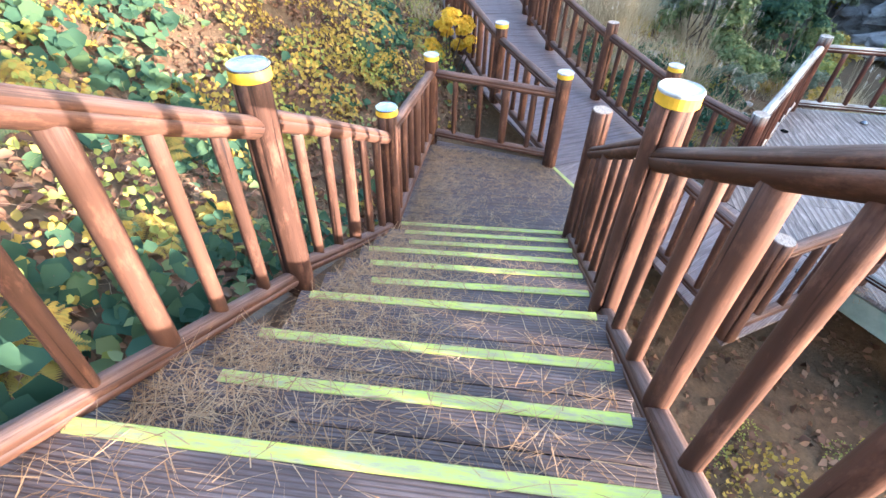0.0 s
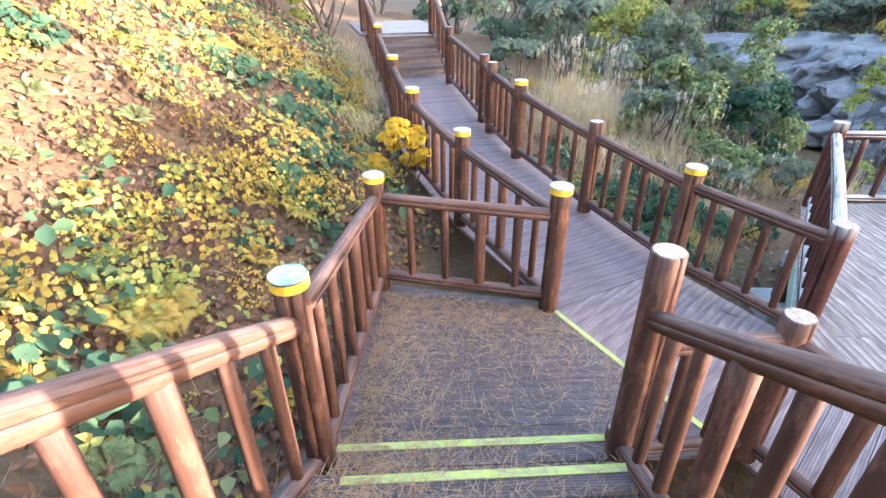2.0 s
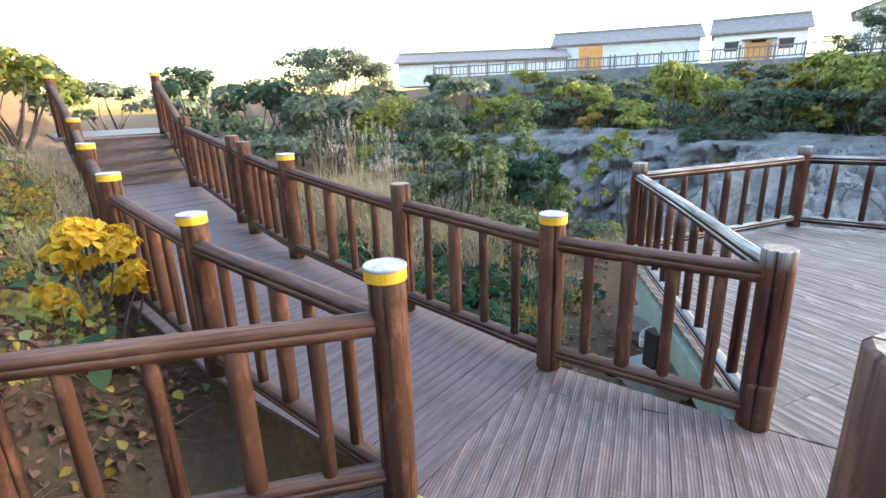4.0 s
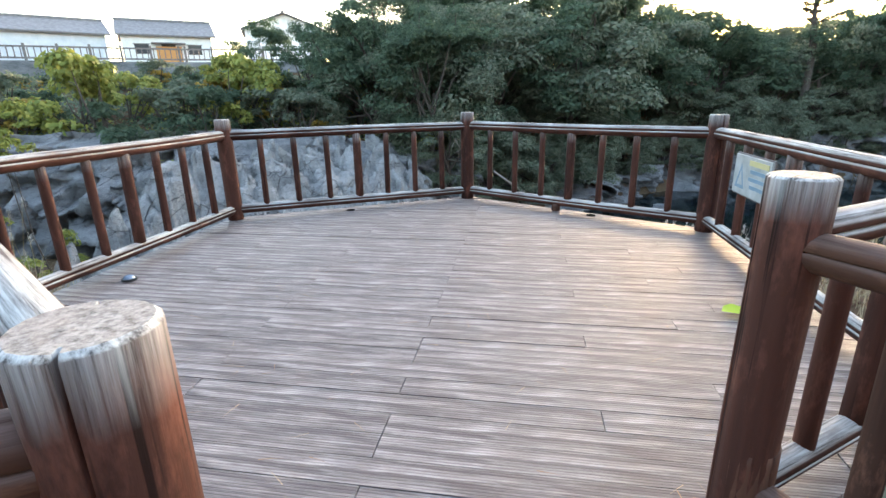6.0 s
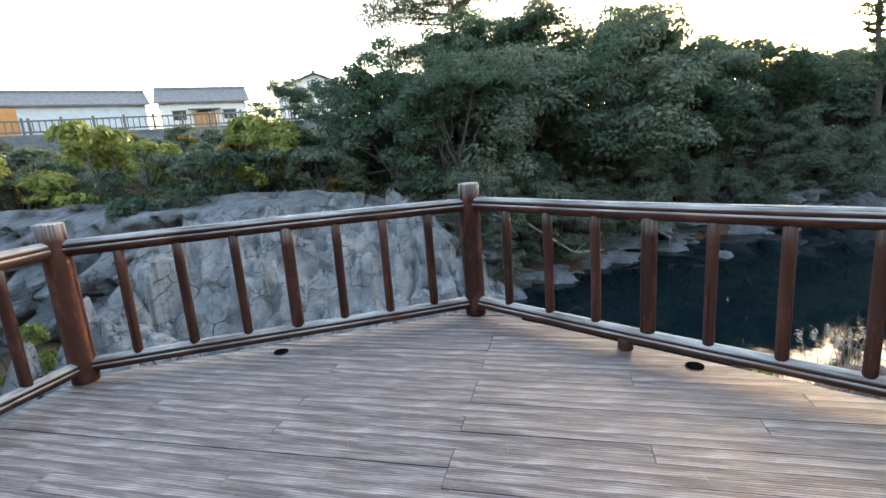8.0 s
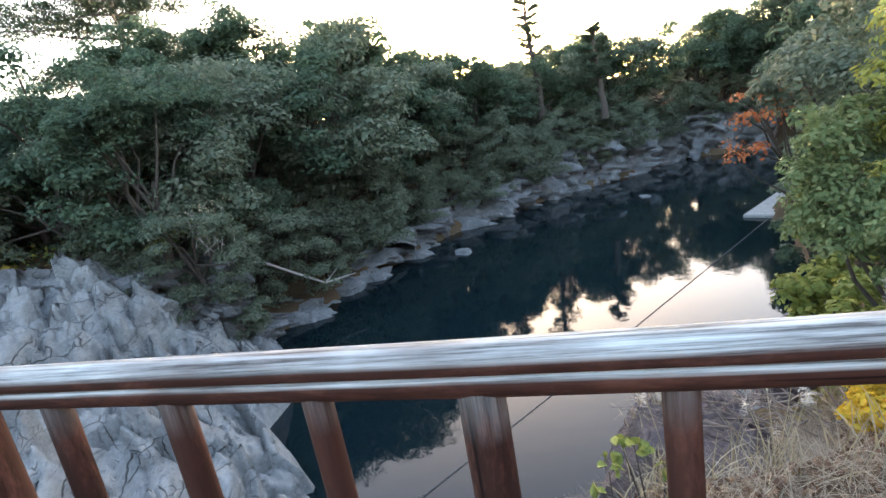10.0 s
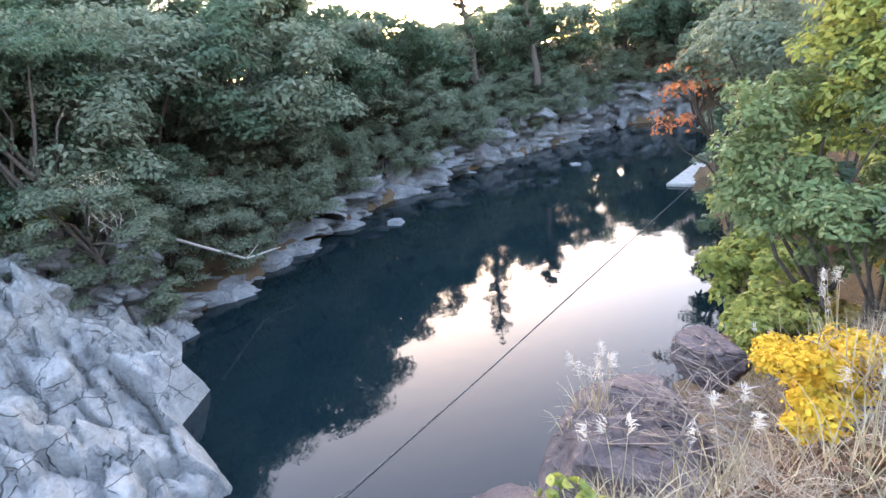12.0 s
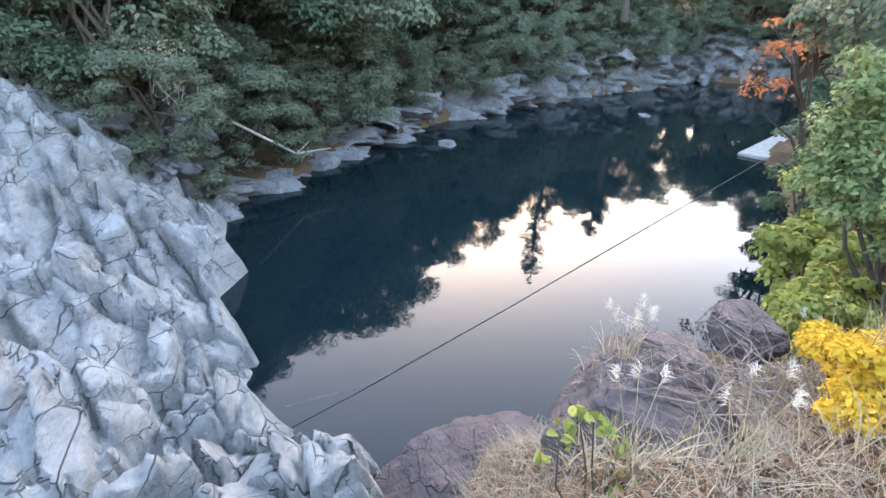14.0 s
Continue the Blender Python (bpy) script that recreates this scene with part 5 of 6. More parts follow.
v, f = blades(roots, d, g6.uniform(0.12, 0.42, m), g6.uniform(0.003, 0.008, m), g6.uniform(0.0, 0.12, m), 31, 3)
thing("dry_brush", "tangled dry grass and twigs on the near bank", "grass", kind="stuff", me=mesh_of("dry_brush", v, f, L_BRUSH))
n = 12000
x, y = g6.uniform(7.3, 11, n), g6.uniform(-5.5, 2.6, n)
roots = np.stack([x, y, ground_z(x, y) + g6.uniform(0, 0.2, n) ** 2], 1)[ground_z(x, y) > -3.2]
v, f = leaf_cards(roots, np.array([0, 0, 1.0]) + g6.normal(0, 0.6, roots.shape), g6.uniform(0.04, 0.1, len(roots)), 0.5, 0.15, 4)
thing("leaf_litter", "withered leaves on the near bank", "leaves", kind="stuff", me=mesh_of("leaf_litter", v, f, L_BROWN))

# bare twigs over the brown boulder
twigs = thing("bare_shrub", "grey leafless twigs lying over the brown boulder", "shrub", (9.15, -0.55, -1.35))
for k in range(36):
    a = Vector((g6.normal(0, 0.2), g6.normal(0, 0.3), g6.uniform(-0.1, 0.2)))
    b = a + Vector((g6.uniform(-0.3, 0.75), g6.uniform(0.0, 0.9), g6.uniform(0.0, 0.55)))
    bm = bmesh.new()
    p = limb_path(g6, a, b, 5, 0.35)
    tube(bm, p, [0.008, 0.007, 0.005, 0.004, 0.002], 4)
    for q in (1, 2, 3):
        tube(bm, limb_path(g6, p[q], p[q] + Vector(g6.normal(0, 0.17, 3)), 3, 0.2), [0.004, 0.003, 0.0015], 4)
    child("branch", bm_mesh("branch", bm, TWIG), twigs)

# ---- hillside cover ----
g7 = np.random.default_rng(77)


def on_hill(n, smax, ylo, yhi, g, smin=0.05):
    """Points on the hillside beside the stairs and ramp."""
    out = []
    while sum(len(o) for o in out) < n:
        x, y = g.uniform(-11, -0.1, 4 * n), g.uniform(ylo, yhi, 4 * n)
        d, s = seg_dist(x, y, FOOT)
        keep = (s > 0) & (d < smax * g.random(4 * n) ** 0.7) & (d > smin)
        out.append(np.stack([x, y, ground_z(x, y)], 1)[keep])
    return np.concatenate(out)[:n]


pts = on_hill(34000, 8.5, -5, 16, g7)
pts[:, 2] += g7.uniform(0.0, 0.06, len(pts))
nrm = np.array([0.5, 0, 1.0]) + g7.normal(0, 0.55, pts.shape)
v, f = leaf_cards(pts, nrm, g7.uniform(0.04, 0.11, len(pts)), 0.6, 0.16, 1, True)
thing("leaf_litter", "brown fallen leaves covering the hillside", "leaves", kind="stuff", me=mesh_of("leaf_litter", v, f, L_BROWN))
x, y = np.where(g7.random(9000) < 0.35, g7.uniform(0.3, 3.6, 9000), g7.uniform(0.3, 12, 9000)), g7.uniform(-4, 15, 9000)
keep = ground_z(x, y) > -3.5
pts = np.stack([x, y, ground_z(x, y) + g7.uniform(0, 0.05, 9000)], 1)[keep]
v, f = leaf_cards(pts, np.array([0, 0, 1.0]) + g7.normal(0, 0.5, pts.shape), g7.uniform(0.05, 0.13, len(pts)), 0.6, 0.15, 2)
thing("leaf_litter", "brown fallen leaves on the bank round the deck", "leaves", kind="stuff", me=mesh_of("leaf_litter", v, f, L_BROWN))
n = 5000
pts = on_hill(n, 6, -4, 14, g7)
d = np.stack([g7.normal(0, 1, n), g7.normal(0, 1, n), g7.uniform(0.05, 0.6, n)], 1)
d /= np.linalg.norm(d, axis=1)[:, None]
v, f = blades(pts, d, g7.uniform(0.1, 0.35, n), np.full(n, 0.005), g7.uniform(0.0, 0.06, n), 3, 2)
thing("dry_grass", "dry straw and needles on the hillside", "grass", kind="stuff", me=mesh_of("dry_grass", v, f, L_NEEDLE))


for mat, n, lo, hi, lab, sd in ((L_GOLD, 2000, 0.04, 0.09, "scattered golden leaves on the hillside", 91), (L_LIME, 2200, 0.04, 0.1, "scattered yellow-green leaves on the hillside", 92), (L_FERN, 3000, 0.05, 0.13, "low green leaves on the hillside", 93), (L_KUDZU, 1800, 0.08, 0.19, "broad green leaves on the hillside", 94)):
    pts = on_hill(n, 7.5, -4, 14, g7)
    pts = pts[vnoise(pts[:, 0] * 1.4, pts[:, 1] * 1.4, sd) > 0.52]
    pts[:, 2] += g7.uniform(0.03, 0.22, len(pts))
    v, f = leaf_cards(pts, np.array([0.6, -0.1, 0.9]) + g7.normal(0, 0.45, pts.shape), g7.uniform(lo, hi, len(pts)), 0.75, 0.14, sd, True)
    thing("ground_cover", lab, "plants", kind="stuff", me=mesh_of("ground_cover", v, f, mat))


def creeper(label, seed, mat, leaf, n, r, h, name="creeper"):
    g = np.random.default_rng(seed)
    t = thing(name, label, "plant")
    a, rr = g.uniform(0, 6.28, n), r * np.sqrt(g.random(n))
    pts = np.stack([np.cos(a) * rr, np.sin(a) * rr, h * (0.25 + 0.75 * g.random(n)) * (1.1 - rr / r * 0.6)], 1)
    nrm = np.array([0.35, -0.25, 1.0]) + g.normal(0, 0.42, (n, 3))
    v, f = leaf_cards(pts, nrm, leaf * g.uniform(0.55, 1.25, n), 0.9, 0.14, seed, True)
    child("leaves", mesh_of("leaves", v, f, mat), t)
    bm = bmesh.new()
    for p in pts[:: max(1, n // 14)]:
        tube(bm, limb_path(g, (p[0] * 0.5, p[1] * 0.5, -0.1), p, 3), [0.006, 0.004, 0.002], 4)
    tagged(child("branchwork", bm_mesh("branchwork", bm, BARK), t), kind="stuff")
    return t


def fern(label, seed, mat, fronds=9, L=0.5):
    g = np.random.default_rng(seed)
    t = thing("fern", label, "fern")
    for k in range(fronds):
        a = 2 * math.pi * k / fronds + g.normal(0, 0.25)
        n = 22
        u = np.repeat(np.linspace(0.12, 1, n), 2)
        sgn = np.tile([1, -1], n)
        out = np.array([math.cos(a), math.sin(a), 0])
        side = np.array([-math.sin(a), math.cos(a), 0])
        z = 0.5 * L * np.sin(u * 2.2)
        c = out[None, :] * (u * L)[:, None] + np.stack([0 * z, 0 * z, z], 1)
        w = 0.17 * L * np.sin(np.clip(u * 3.3, 0, 3.0)) + 0.015
        tip = c + side[None, :] * (sgn * w)[:, None] * 2 + out[None, :] * (w * 0.5)[:, None] - np.array([0, 0, 0.04])
        wd = 0.016 * L / 0.5
        v = np.stack([c - out * wd, (c + tip) / 2 - out * wd * 0.9, tip, (c + tip) / 2 + out * wd * 0.9], 1).reshape(-1, 3)
        child("frond", mesh_of("frond", v, np.arange(len(v)).reshape(-1, 4), mat), t)
    return t


cp = [creeper("broad bright green creeper leaves on the hillside", 401, L_KUDZU, 0.15, 80, 0.5, 0.3),
      creeper("yellow-green creeper leaves on the hillside", 402, L_LIME, 0.06, 150, 0.5, 0.26),
      creeper("golden yellow leaves of a low plant on the hillside", 403, L_GOLD, 0.055, 150, 0.45, 0.26)]
fp = [fern("green fern on the hillside", 411, L_FERN), fern("yellowing fern on the hillside", 412, L_GOLD, 8, 0.45)]
spots = [(-2.5, -0.3, 0, 0), (-2.4, 0.6, 0, 0.8), (-2.9, -0.9, 0, 0.9), (-2.3, 1.3, 0, 0.7), (-2.4, -1.2, 0, 1.0), (-3.0, 0.4, 1, 0.9), (-4.3, 2.4, 0, 1.2), (-5.0, 2.0, 0, 1.3), (-4.9, 3.4, 0, 1.1), (-3.2, 3.2, 1, 1.0), (-3.8, 3.8, 1, 1.1), (-3.4, 4.6, 2, 1.0), (-4.4, 4.8, 2, 1.0), (-2.9, 5.2, 1, 0.9), (-2.6, 5.9, 0, 0.8), (-2.2, 4.9, 0, 0.6), (-3.2, 7.0, 0, 0.9), (-4.2, 7.4, 0, 1.1), (-5.0, 6.2, 2, 1.2), (-5.4, 5.0, 1, 1.2), (-6.2, 4.2, 0, 1.3), (-5.8, 7.6, 2, 1.2), (-6.6, 6.4, 1, 1.3), (-3.6, 9.4, 1, 1.0), (-4.6, 10, 2, 1.2), (-1.5, 4.75, 0, 0.45), (-1.25, 4.45, 1, 0.35), (-3.9, 0.9, 1, 1.1), (-3.4, 1.9, 2, 0.9), (-5.2, 0.6, 2, 1.2), (-4.4, -0.6, 1, 1.2), (-2.9, 2.4, 1, 0.7)]
first_used = set()
for k, (x, y, p, s) in enumerate(spots):
    m = Matrix.LocRotScale((x, y, gz(x, y)), Euler((0, radians(32), k * 0.0)), (max(s, 0.3) if s else 0.9,) * 3)
    if p not in first_used:
        first_used.add(p)
        cp[p].matrix_basis = m
    else:
        copy_thing(cp[p], m)
tagged(cp[0], group="creepers on the hillside")
for k in range(120):
    x, y = g7.uniform(0.8, 3.8), g7.uniform(4.9, 10)
    d, side = seg_dist(np.array([x]), np.array([y]), [P_RP0] + RAMP_R + [(-1.9, 14)])
    if side[0] > 0 or d[0] < 0.5 or (y < 7.0 and x > 1.2 + (y - 4.5) * 0.62):
        continue
    s = g7.uniform(0.5, 1.0)
    copy_thing(cp[int(g7.choice([0, 0, 1, 2]))], Matrix.LocRotScale((x, y, gz(x, y) - 0.05), Euler((0, 0, k)), (s, s, s * 1.3)))
for k in range(26):
    x, y = g7.uniform(1.6, 4.4), g7.uniform(6.4, 11)
    if y < 7.2 and x > 2.4:
        continue
    r = g7.uniform(0.08, 0.24)
    boulder("stone", "grey stone among plants beside the boardwalk", (x, y, gz(x, y)), (r, r * 0.8, r * 0.6), ROCK_WHITE, 120 + k % 4, k * 0.9, "stones beside the boardwalk")
bush("dark green leafy bush on the bank beside the ramp", 231, 1.0, 1.7, L_FERN, 0.1, (3.3, 10.6, gz(3.3, 10.6) - 0.1), 50, 90)
bush("bright green leafy bush below the deck", 232, 0.8, 1.2, L_FERN, 0.09, (4.3, 9.8, gz(4.3, 9.8) - 0.1), 40, 80)
for x, y, z, r, mat, sd in ((5.70, 12.21, 1.31, 1.1, L_FERN, 241), (4.46, 11.75, 1.12, 0.9, L_OLIVE, 242), (5.24, 10.72, 0.61, 0.8, L_KUDZU, 243), (4.69, 14.93, 1.35, 1.2, L_OLIVE, 244), (3.88, 16.79, 1.57, 1.3, L_LIME, 245), (2.67, 21.15, 2.42, 1.8, L_OLIVE, 246), (11.46, 15.37, 0.82, 1.0, L_LIME, 247)):
    bush("mixed green bush on the bank beside the ramp", sd, r, z - gz(x, y) + 0.2, mat, 0.1, (x, y, gz(x, y) - 0.2), 60, 80, "bushes beside the ramp")
fsp = on_hill(170, 6.5, -1.5, 11, g7, 0.35)
for k, p in enumerate(fsp):
    s = g7.uniform(0.4, 0.8)
    m = Matrix.LocRotScale(p, Euler((0, radians(28), g7.uniform(-0.5, 0.5))), (s, s, s))
    if k < 2:
        fp[k].matrix_basis = m
    else:
        copy_thing(fp[k % 2], m)
for k, p in enumerate(on_hill(70, 6.0, 2.5, 11, g7, 0.4)):
    s = g7.uniform(0.55, 1.0)
    copy_thing(cp[int(g7.choice([1, 2, 2]))], Matrix.LocRotScale(p, Euler((0, radians(34), k * 0.3)), (s, s, s * 1.2)))
for k in range(50):
    x, y = g7.uniform(0.45, 3.4), g7.uniform(-2.6, 1.9)
    if x > 0.8 and y > 1.3:
        continue
    s = g7.uniform(0.4, 0.9)
    copy_thing(cp[int(g7.choice([0, 1, 2]))], Matrix.LocRotScale((x, y, gz(x, y) - 0.03), Euler((0, 0, k)), (s, s, s)))
csp = on_hill(34, 7.5, -2, 13, g7, 0.5)
for k, p in enumerate(csp):
    s = g7.uniform(0.6, 1.2)
    copy_thing(cp[int(g7.choice([1, 2, 0]))], Matrix.LocRotScale(p, Euler((0, radians(34), 0)), (s, s, s)))
for k, (x, y, p, s) in enumerate(((-6, 14, 0, 1.0), (-8, 18, 2, 1.2), (-7, 11, 3, 0.8), (-10, 22, 0, 1.4), (-5.4, 17, 1, 0.9), (-9, 13, 0, 1.2), (-12, 17, 2, 1.5), (-7.4, 24, 0, 1.4), (-11, 9, 0, 1.2), (-10, 4, 1, 1.0), (-12, 0, 0, 1.4), (-14, 12, 2, 1.6))):
    copy_thing(bp[p], Matrix.LocRotScale((x, y, gz(x, y) - 0.1), Euler((0, 0, k * 2.3)), (s, s, s)))
bush("glowing yellow-leafed shrub beside the ramp fence", 421, 0.42, 0.95, L_YELLOW, 0.09, (-1.72, 6.35, gz(-1.72, 6.35) - 0.05), 34, 60)
for k, (x, y) in enumerate(((-2.7, 9.8), (-3.3, 11.2), (-2.9, 10.6), (-3.8, 12.4), (-2.6, 8.2))):
    tuft("dry straw grass on the slope beside the ramp", 430 + k, (x, y, gz(x, y)), 220, 0.8, 0.5, L_STRAW, 0, group="straw beside the ramp")

# ---- needles and straw on the stairs and landing ----
n = 9500
kk = g7.integers(0, 10, n)
nl = np.array([[*l, z] for l, r, z in NOSE])
nr = np.array([[*r, z] for l, r, z in NOSE])
u = np.where(g7.random(n) < 0.62, g7.beta(1.1, 4.5, n), g7.random(n))
back = g7.random(n) ** 0.8
a = nl[kk] * (1 - u[:, None]) + nr[kk] * u[:, None]
depth = np.linalg.norm((nl[kk] - nl[kk + 1])[:, :2], axis=1)
roots = a - np.stack([0 * back, back * depth, -0.006 - g7.uniform(0, 0.012, n)], 1)
m2 = 10500
lx, ly = g7.uniform(-1.6, 0.7, m2), g7.uniform(2.35, 4.2, m2)
near_edge = np.exp(-np.minimum(np.abs(ly - 4.05), np.abs(lx + 1.55)) * 2.2)
keep = (g7.random(m2) < 0.12 + near_edge) & (ly < 4.15 - (lx + 1.6) * 0.15) & (lx < 0.9 - (ly - 2.45) * 0.62)
roots = np.concatenate([roots, np.stack([lx, ly, np.full(m2, 0.008) + g7.uniform(0, 0.015, m2)], 1)[keep]])
n = len(roots)
d = np.stack([g7.normal(0, 1, n), g7.normal(0, 1, n), g7.uniform(-0.01, 0.10, n)], 1)
d /= np.linalg.norm(d, axis=1)[:, None]
v, f = blades(roots, d, g7.uniform(0.06, 0.2, n), g7.uniform(0.0025, 0.005, n), g7.uniform(0.0, 0.03, n), 9, 2)
thing("pine_needles", "fallen straw-coloured pine needles on stairs and landing", "needles", kind="stuff", me=mesh_of("pine_needles", v, f, L_NEEDLE))
n = 300
roots = np.stack([g7.normal(2.75, 0.14, n), g7.normal(2.30, 0.10, n), np.full(n, 0.01)], 1)
r3 = np.stack([g7.uniform(0.2, 7.2, 260), g7.uniform(2.2, 5.4, 260), np.full(260, 0.004)], 1)
r4 = np.stack([g7.normal(1.25, 0.1, 60), g7.normal(4.68, 0.12, 60), np.full(60, 0.015)], 1)
roots = np.concatenate([roots, r3, r4])
n = len(roots)
d = np.stack([g7.normal(0, 1, n), g7.normal(0, 1, n), g7.uniform(0, 0.1, n)], 1)
d /= np.linalg.norm(d, axis=1)[:, None]
v, f = blades(roots, d, g7.uniform(0.04, 0.12, n), np.full(n, 0.0035), g7.uniform(0, 0.02, n), 10, 2)
thing("pine_needles", "scattered dry needles on the deck boards", "needles", kind="stuff", me=mesh_of("pine_needles", v, f, L_NEEDLE))

# ---- fittings on the deck ----
def disc(r, d, mat, name, segs=22):
    bm = bmesh.new()
    bmesh.ops.create_cone(bm, cap_ends=True, segments=segs, radius1=r, radius2=r * 0.93, depth=d)
    return bm_mesh(name, bm, mat, False)


for x, y, lift in ((7.17, 2.36, 0), (7.18, 5.21, 0), (1.635, 4.41, 0), (3.35, 5.6, 0)):
    h = thing("cable_hole", "round black hole through the boards near the fence", "hole", (x, y, 0.004), "holes in the boards")
    # No opening is cut: a matte black disc paints the shade inside the hole.
    child("dark_insert", disc(0.047, 0.004, HOLE, "dark_insert"), h, Matrix.Translation((0, 0, 0.002)))
    child("rim", ring(0.047, 0.054, 0.004, HOLE, "rim"), h)
for x, y in ((2.43, 2.40), (5.04, 1.47), (4.66, 6.12)):
    h = thing("deck_light", "small round solar deck light with a bluish dome", "light", (x, y, 0.002), "deck lights")
    child("collar", ring(0.042, 0.055, 0.016, DARK, "collar"), h)
    bm = bmesh.new()
    bmesh.ops.create_uvsphere(bm, u_segments=18, v_segments=10, radius=0.045)
    bmesh.ops.delete(bm, geom=[q for q in bm.verts if q.co.z < -0.005], context="VERTS")
    bmesh.ops.scale(bm, vec=(1, 1, 0.75), verts=bm.verts)
    child("dome", bm_mesh("dome", bm, BLUEGLASS, True), h, Matrix.Translation((0, 0, 0.008)))
for i, j in ((0, 5),):
    u = 0.45
    x, y = hx[i][0] * (1 - u) + hx[j][0] * u, hx[i][1] * (1 - u) + hx[j][1] * u
    thing("rail_foot", "short wooden foot block under the bottom rail", "block", (x, y, 0), "foot blocks under the rail", me=log_mesh("rail_foot", 0.085, 0.05, WOOD, (), 900 + i, 14, 0.03, 0.004, 3))
leaf = thing("fallen_leaf", "single lime-green leaf lying on the deck", "leaf", (4.56, 1.80, 0.012))
leaf.scale = (0.95, 0.8, 1.0)
bm = bmesh.new()
out = [(0.0, -0.075), (0.05, -0.06), (0.085, 0.0), (0.05, 0.07), (0.0, 0.10), (-0.055, 0.065), (-0.08, -0.005), (-0.045, -0.06)]
c = bm.verts.new((0, 0, 0.004))
vs = [bm.verts.new((x, y, 0.012 + 0.02 * abs(x) / 0.08 + 0.004 * (i % 2))) for i, (x, y) in enumerate(out)]
for i in range(8):
    bm.faces.new((c, vs[i], vs[(i + 1) % 8]))
leaf.data = None
child("blade", bm_mesh("blade", bm, L_LEAF, True), leaf)
bm = bmesh.new()
tube(bm, [(0, -0.07, 0.012), (0.01, -0.11, 0.01), (0.03, -0.14, 0.004)], [0.002, 0.0018, 0.0015], 5)
child("leaf_stalk", bm_mesh("leaf_stalk", bm, L_LIME), leaf)
sign = thing("warning_sign", "weathered white warning board tied to the fence", "sign", (5.55, hx[5][1] + 0.085, 0.70))
child("board", box_mesh("board", 0.70, 0.012, 0.34, SIGNFACE, 0.002), sign)
child("frame", box_mesh("frame", 0.73, 0.008, 0.37, FENCEW, 0.002), sign, Matrix.Translation((0, -0.011, 0)))
bm = bmesh.new()
t3 = [bm.verts.new(p) for p in ((0.30, 0.0075, -0.12), (0.10, 0.0075, -0.12), (0.20, 0.0075, 0.10))]
i3 = [bm.verts.new(p) for p in ((0.255, 0.0075, -0.09), (0.145, 0.0075, -0.09), (0.20, 0.0075, 0.04))]
for k in range(3):
    bm.faces.new((t3[k], t3[(k + 1) % 3], i3[(k + 1) % 3], i3[k]))
child("triangle_mark", bm_mesh("triangle_mark", bm, SIGNBLUE), sign)
child("bar", box_mesh("bar", 0.36, 0.004, 0.045, SIGNYEL, 0), sign, Matrix.Translation((-0.13, 0.008, 0.12)))
for k in range(3):
    child("bar", box_mesh("bar", (0.30, 0.34, 0.26)[k], 0.004, 0.03, SIGNBLUE, 0), sign, Matrix.Translation((-0.14, 0.008, 0.05 - 0.065 * k)))

sign.scale = (0.88, 1.0, 0.88)

# cable coil at the pier and rope across the pool
cable = thing("cable_coil", "white electric cable coiled at a pier foot", "cable", (2.9, 5.2, gz(2.9, 5.2)))
bm = bmesh.new()
for k in range(4):
    p = [(0.27 + 0.13 * math.cos(t * 0.55) + 0.01 * k, 0.3 + 0.12 * math.sin(t * 0.55) + 0.012 * k, 0.3 + 0.02 * k + 0.04 * math.sin(t)) for t in range(12)]
    tube(bm, p, [0.007] * 12, 6)
tube(bm, [(0.12, 0.12, 0.9), (0.14, 0.2, 0.6), (0.2, 0.3, 0.34)], [0.007] * 3, 6)
child("loop", bm_mesh("loops", bm, WHITECABLE, True), cable)
rope = thing("float_rope", "thin grey rope floating across the pool", "rope", (13.98, 3.37, WATER_Z))
bm = bmesh.new()
rp = [(0, 0, 0.25), (0.37, -1.42, 0.02), (2.04, -4.98, 0.012), (4.9, -10.82, 0.015), (9.6, -20.47, 0.03)]
tube(bm, rp, [0.009, 0.009, 0.008, 0.011, 0.014], 6)
child("rope", bm_mesh("rope", bm, ROPE, True), rope)
ramp_c = thing("boat_ramp", "pale concrete slipway on the near shore", "slipway", (27.3, -24.3, -5.1), me=box_mesh("boat_ramp", 1.6, 16.0, 0.5, CONC, 0.05))
ramp_c.rotation_euler = (0, 0, radians(25))

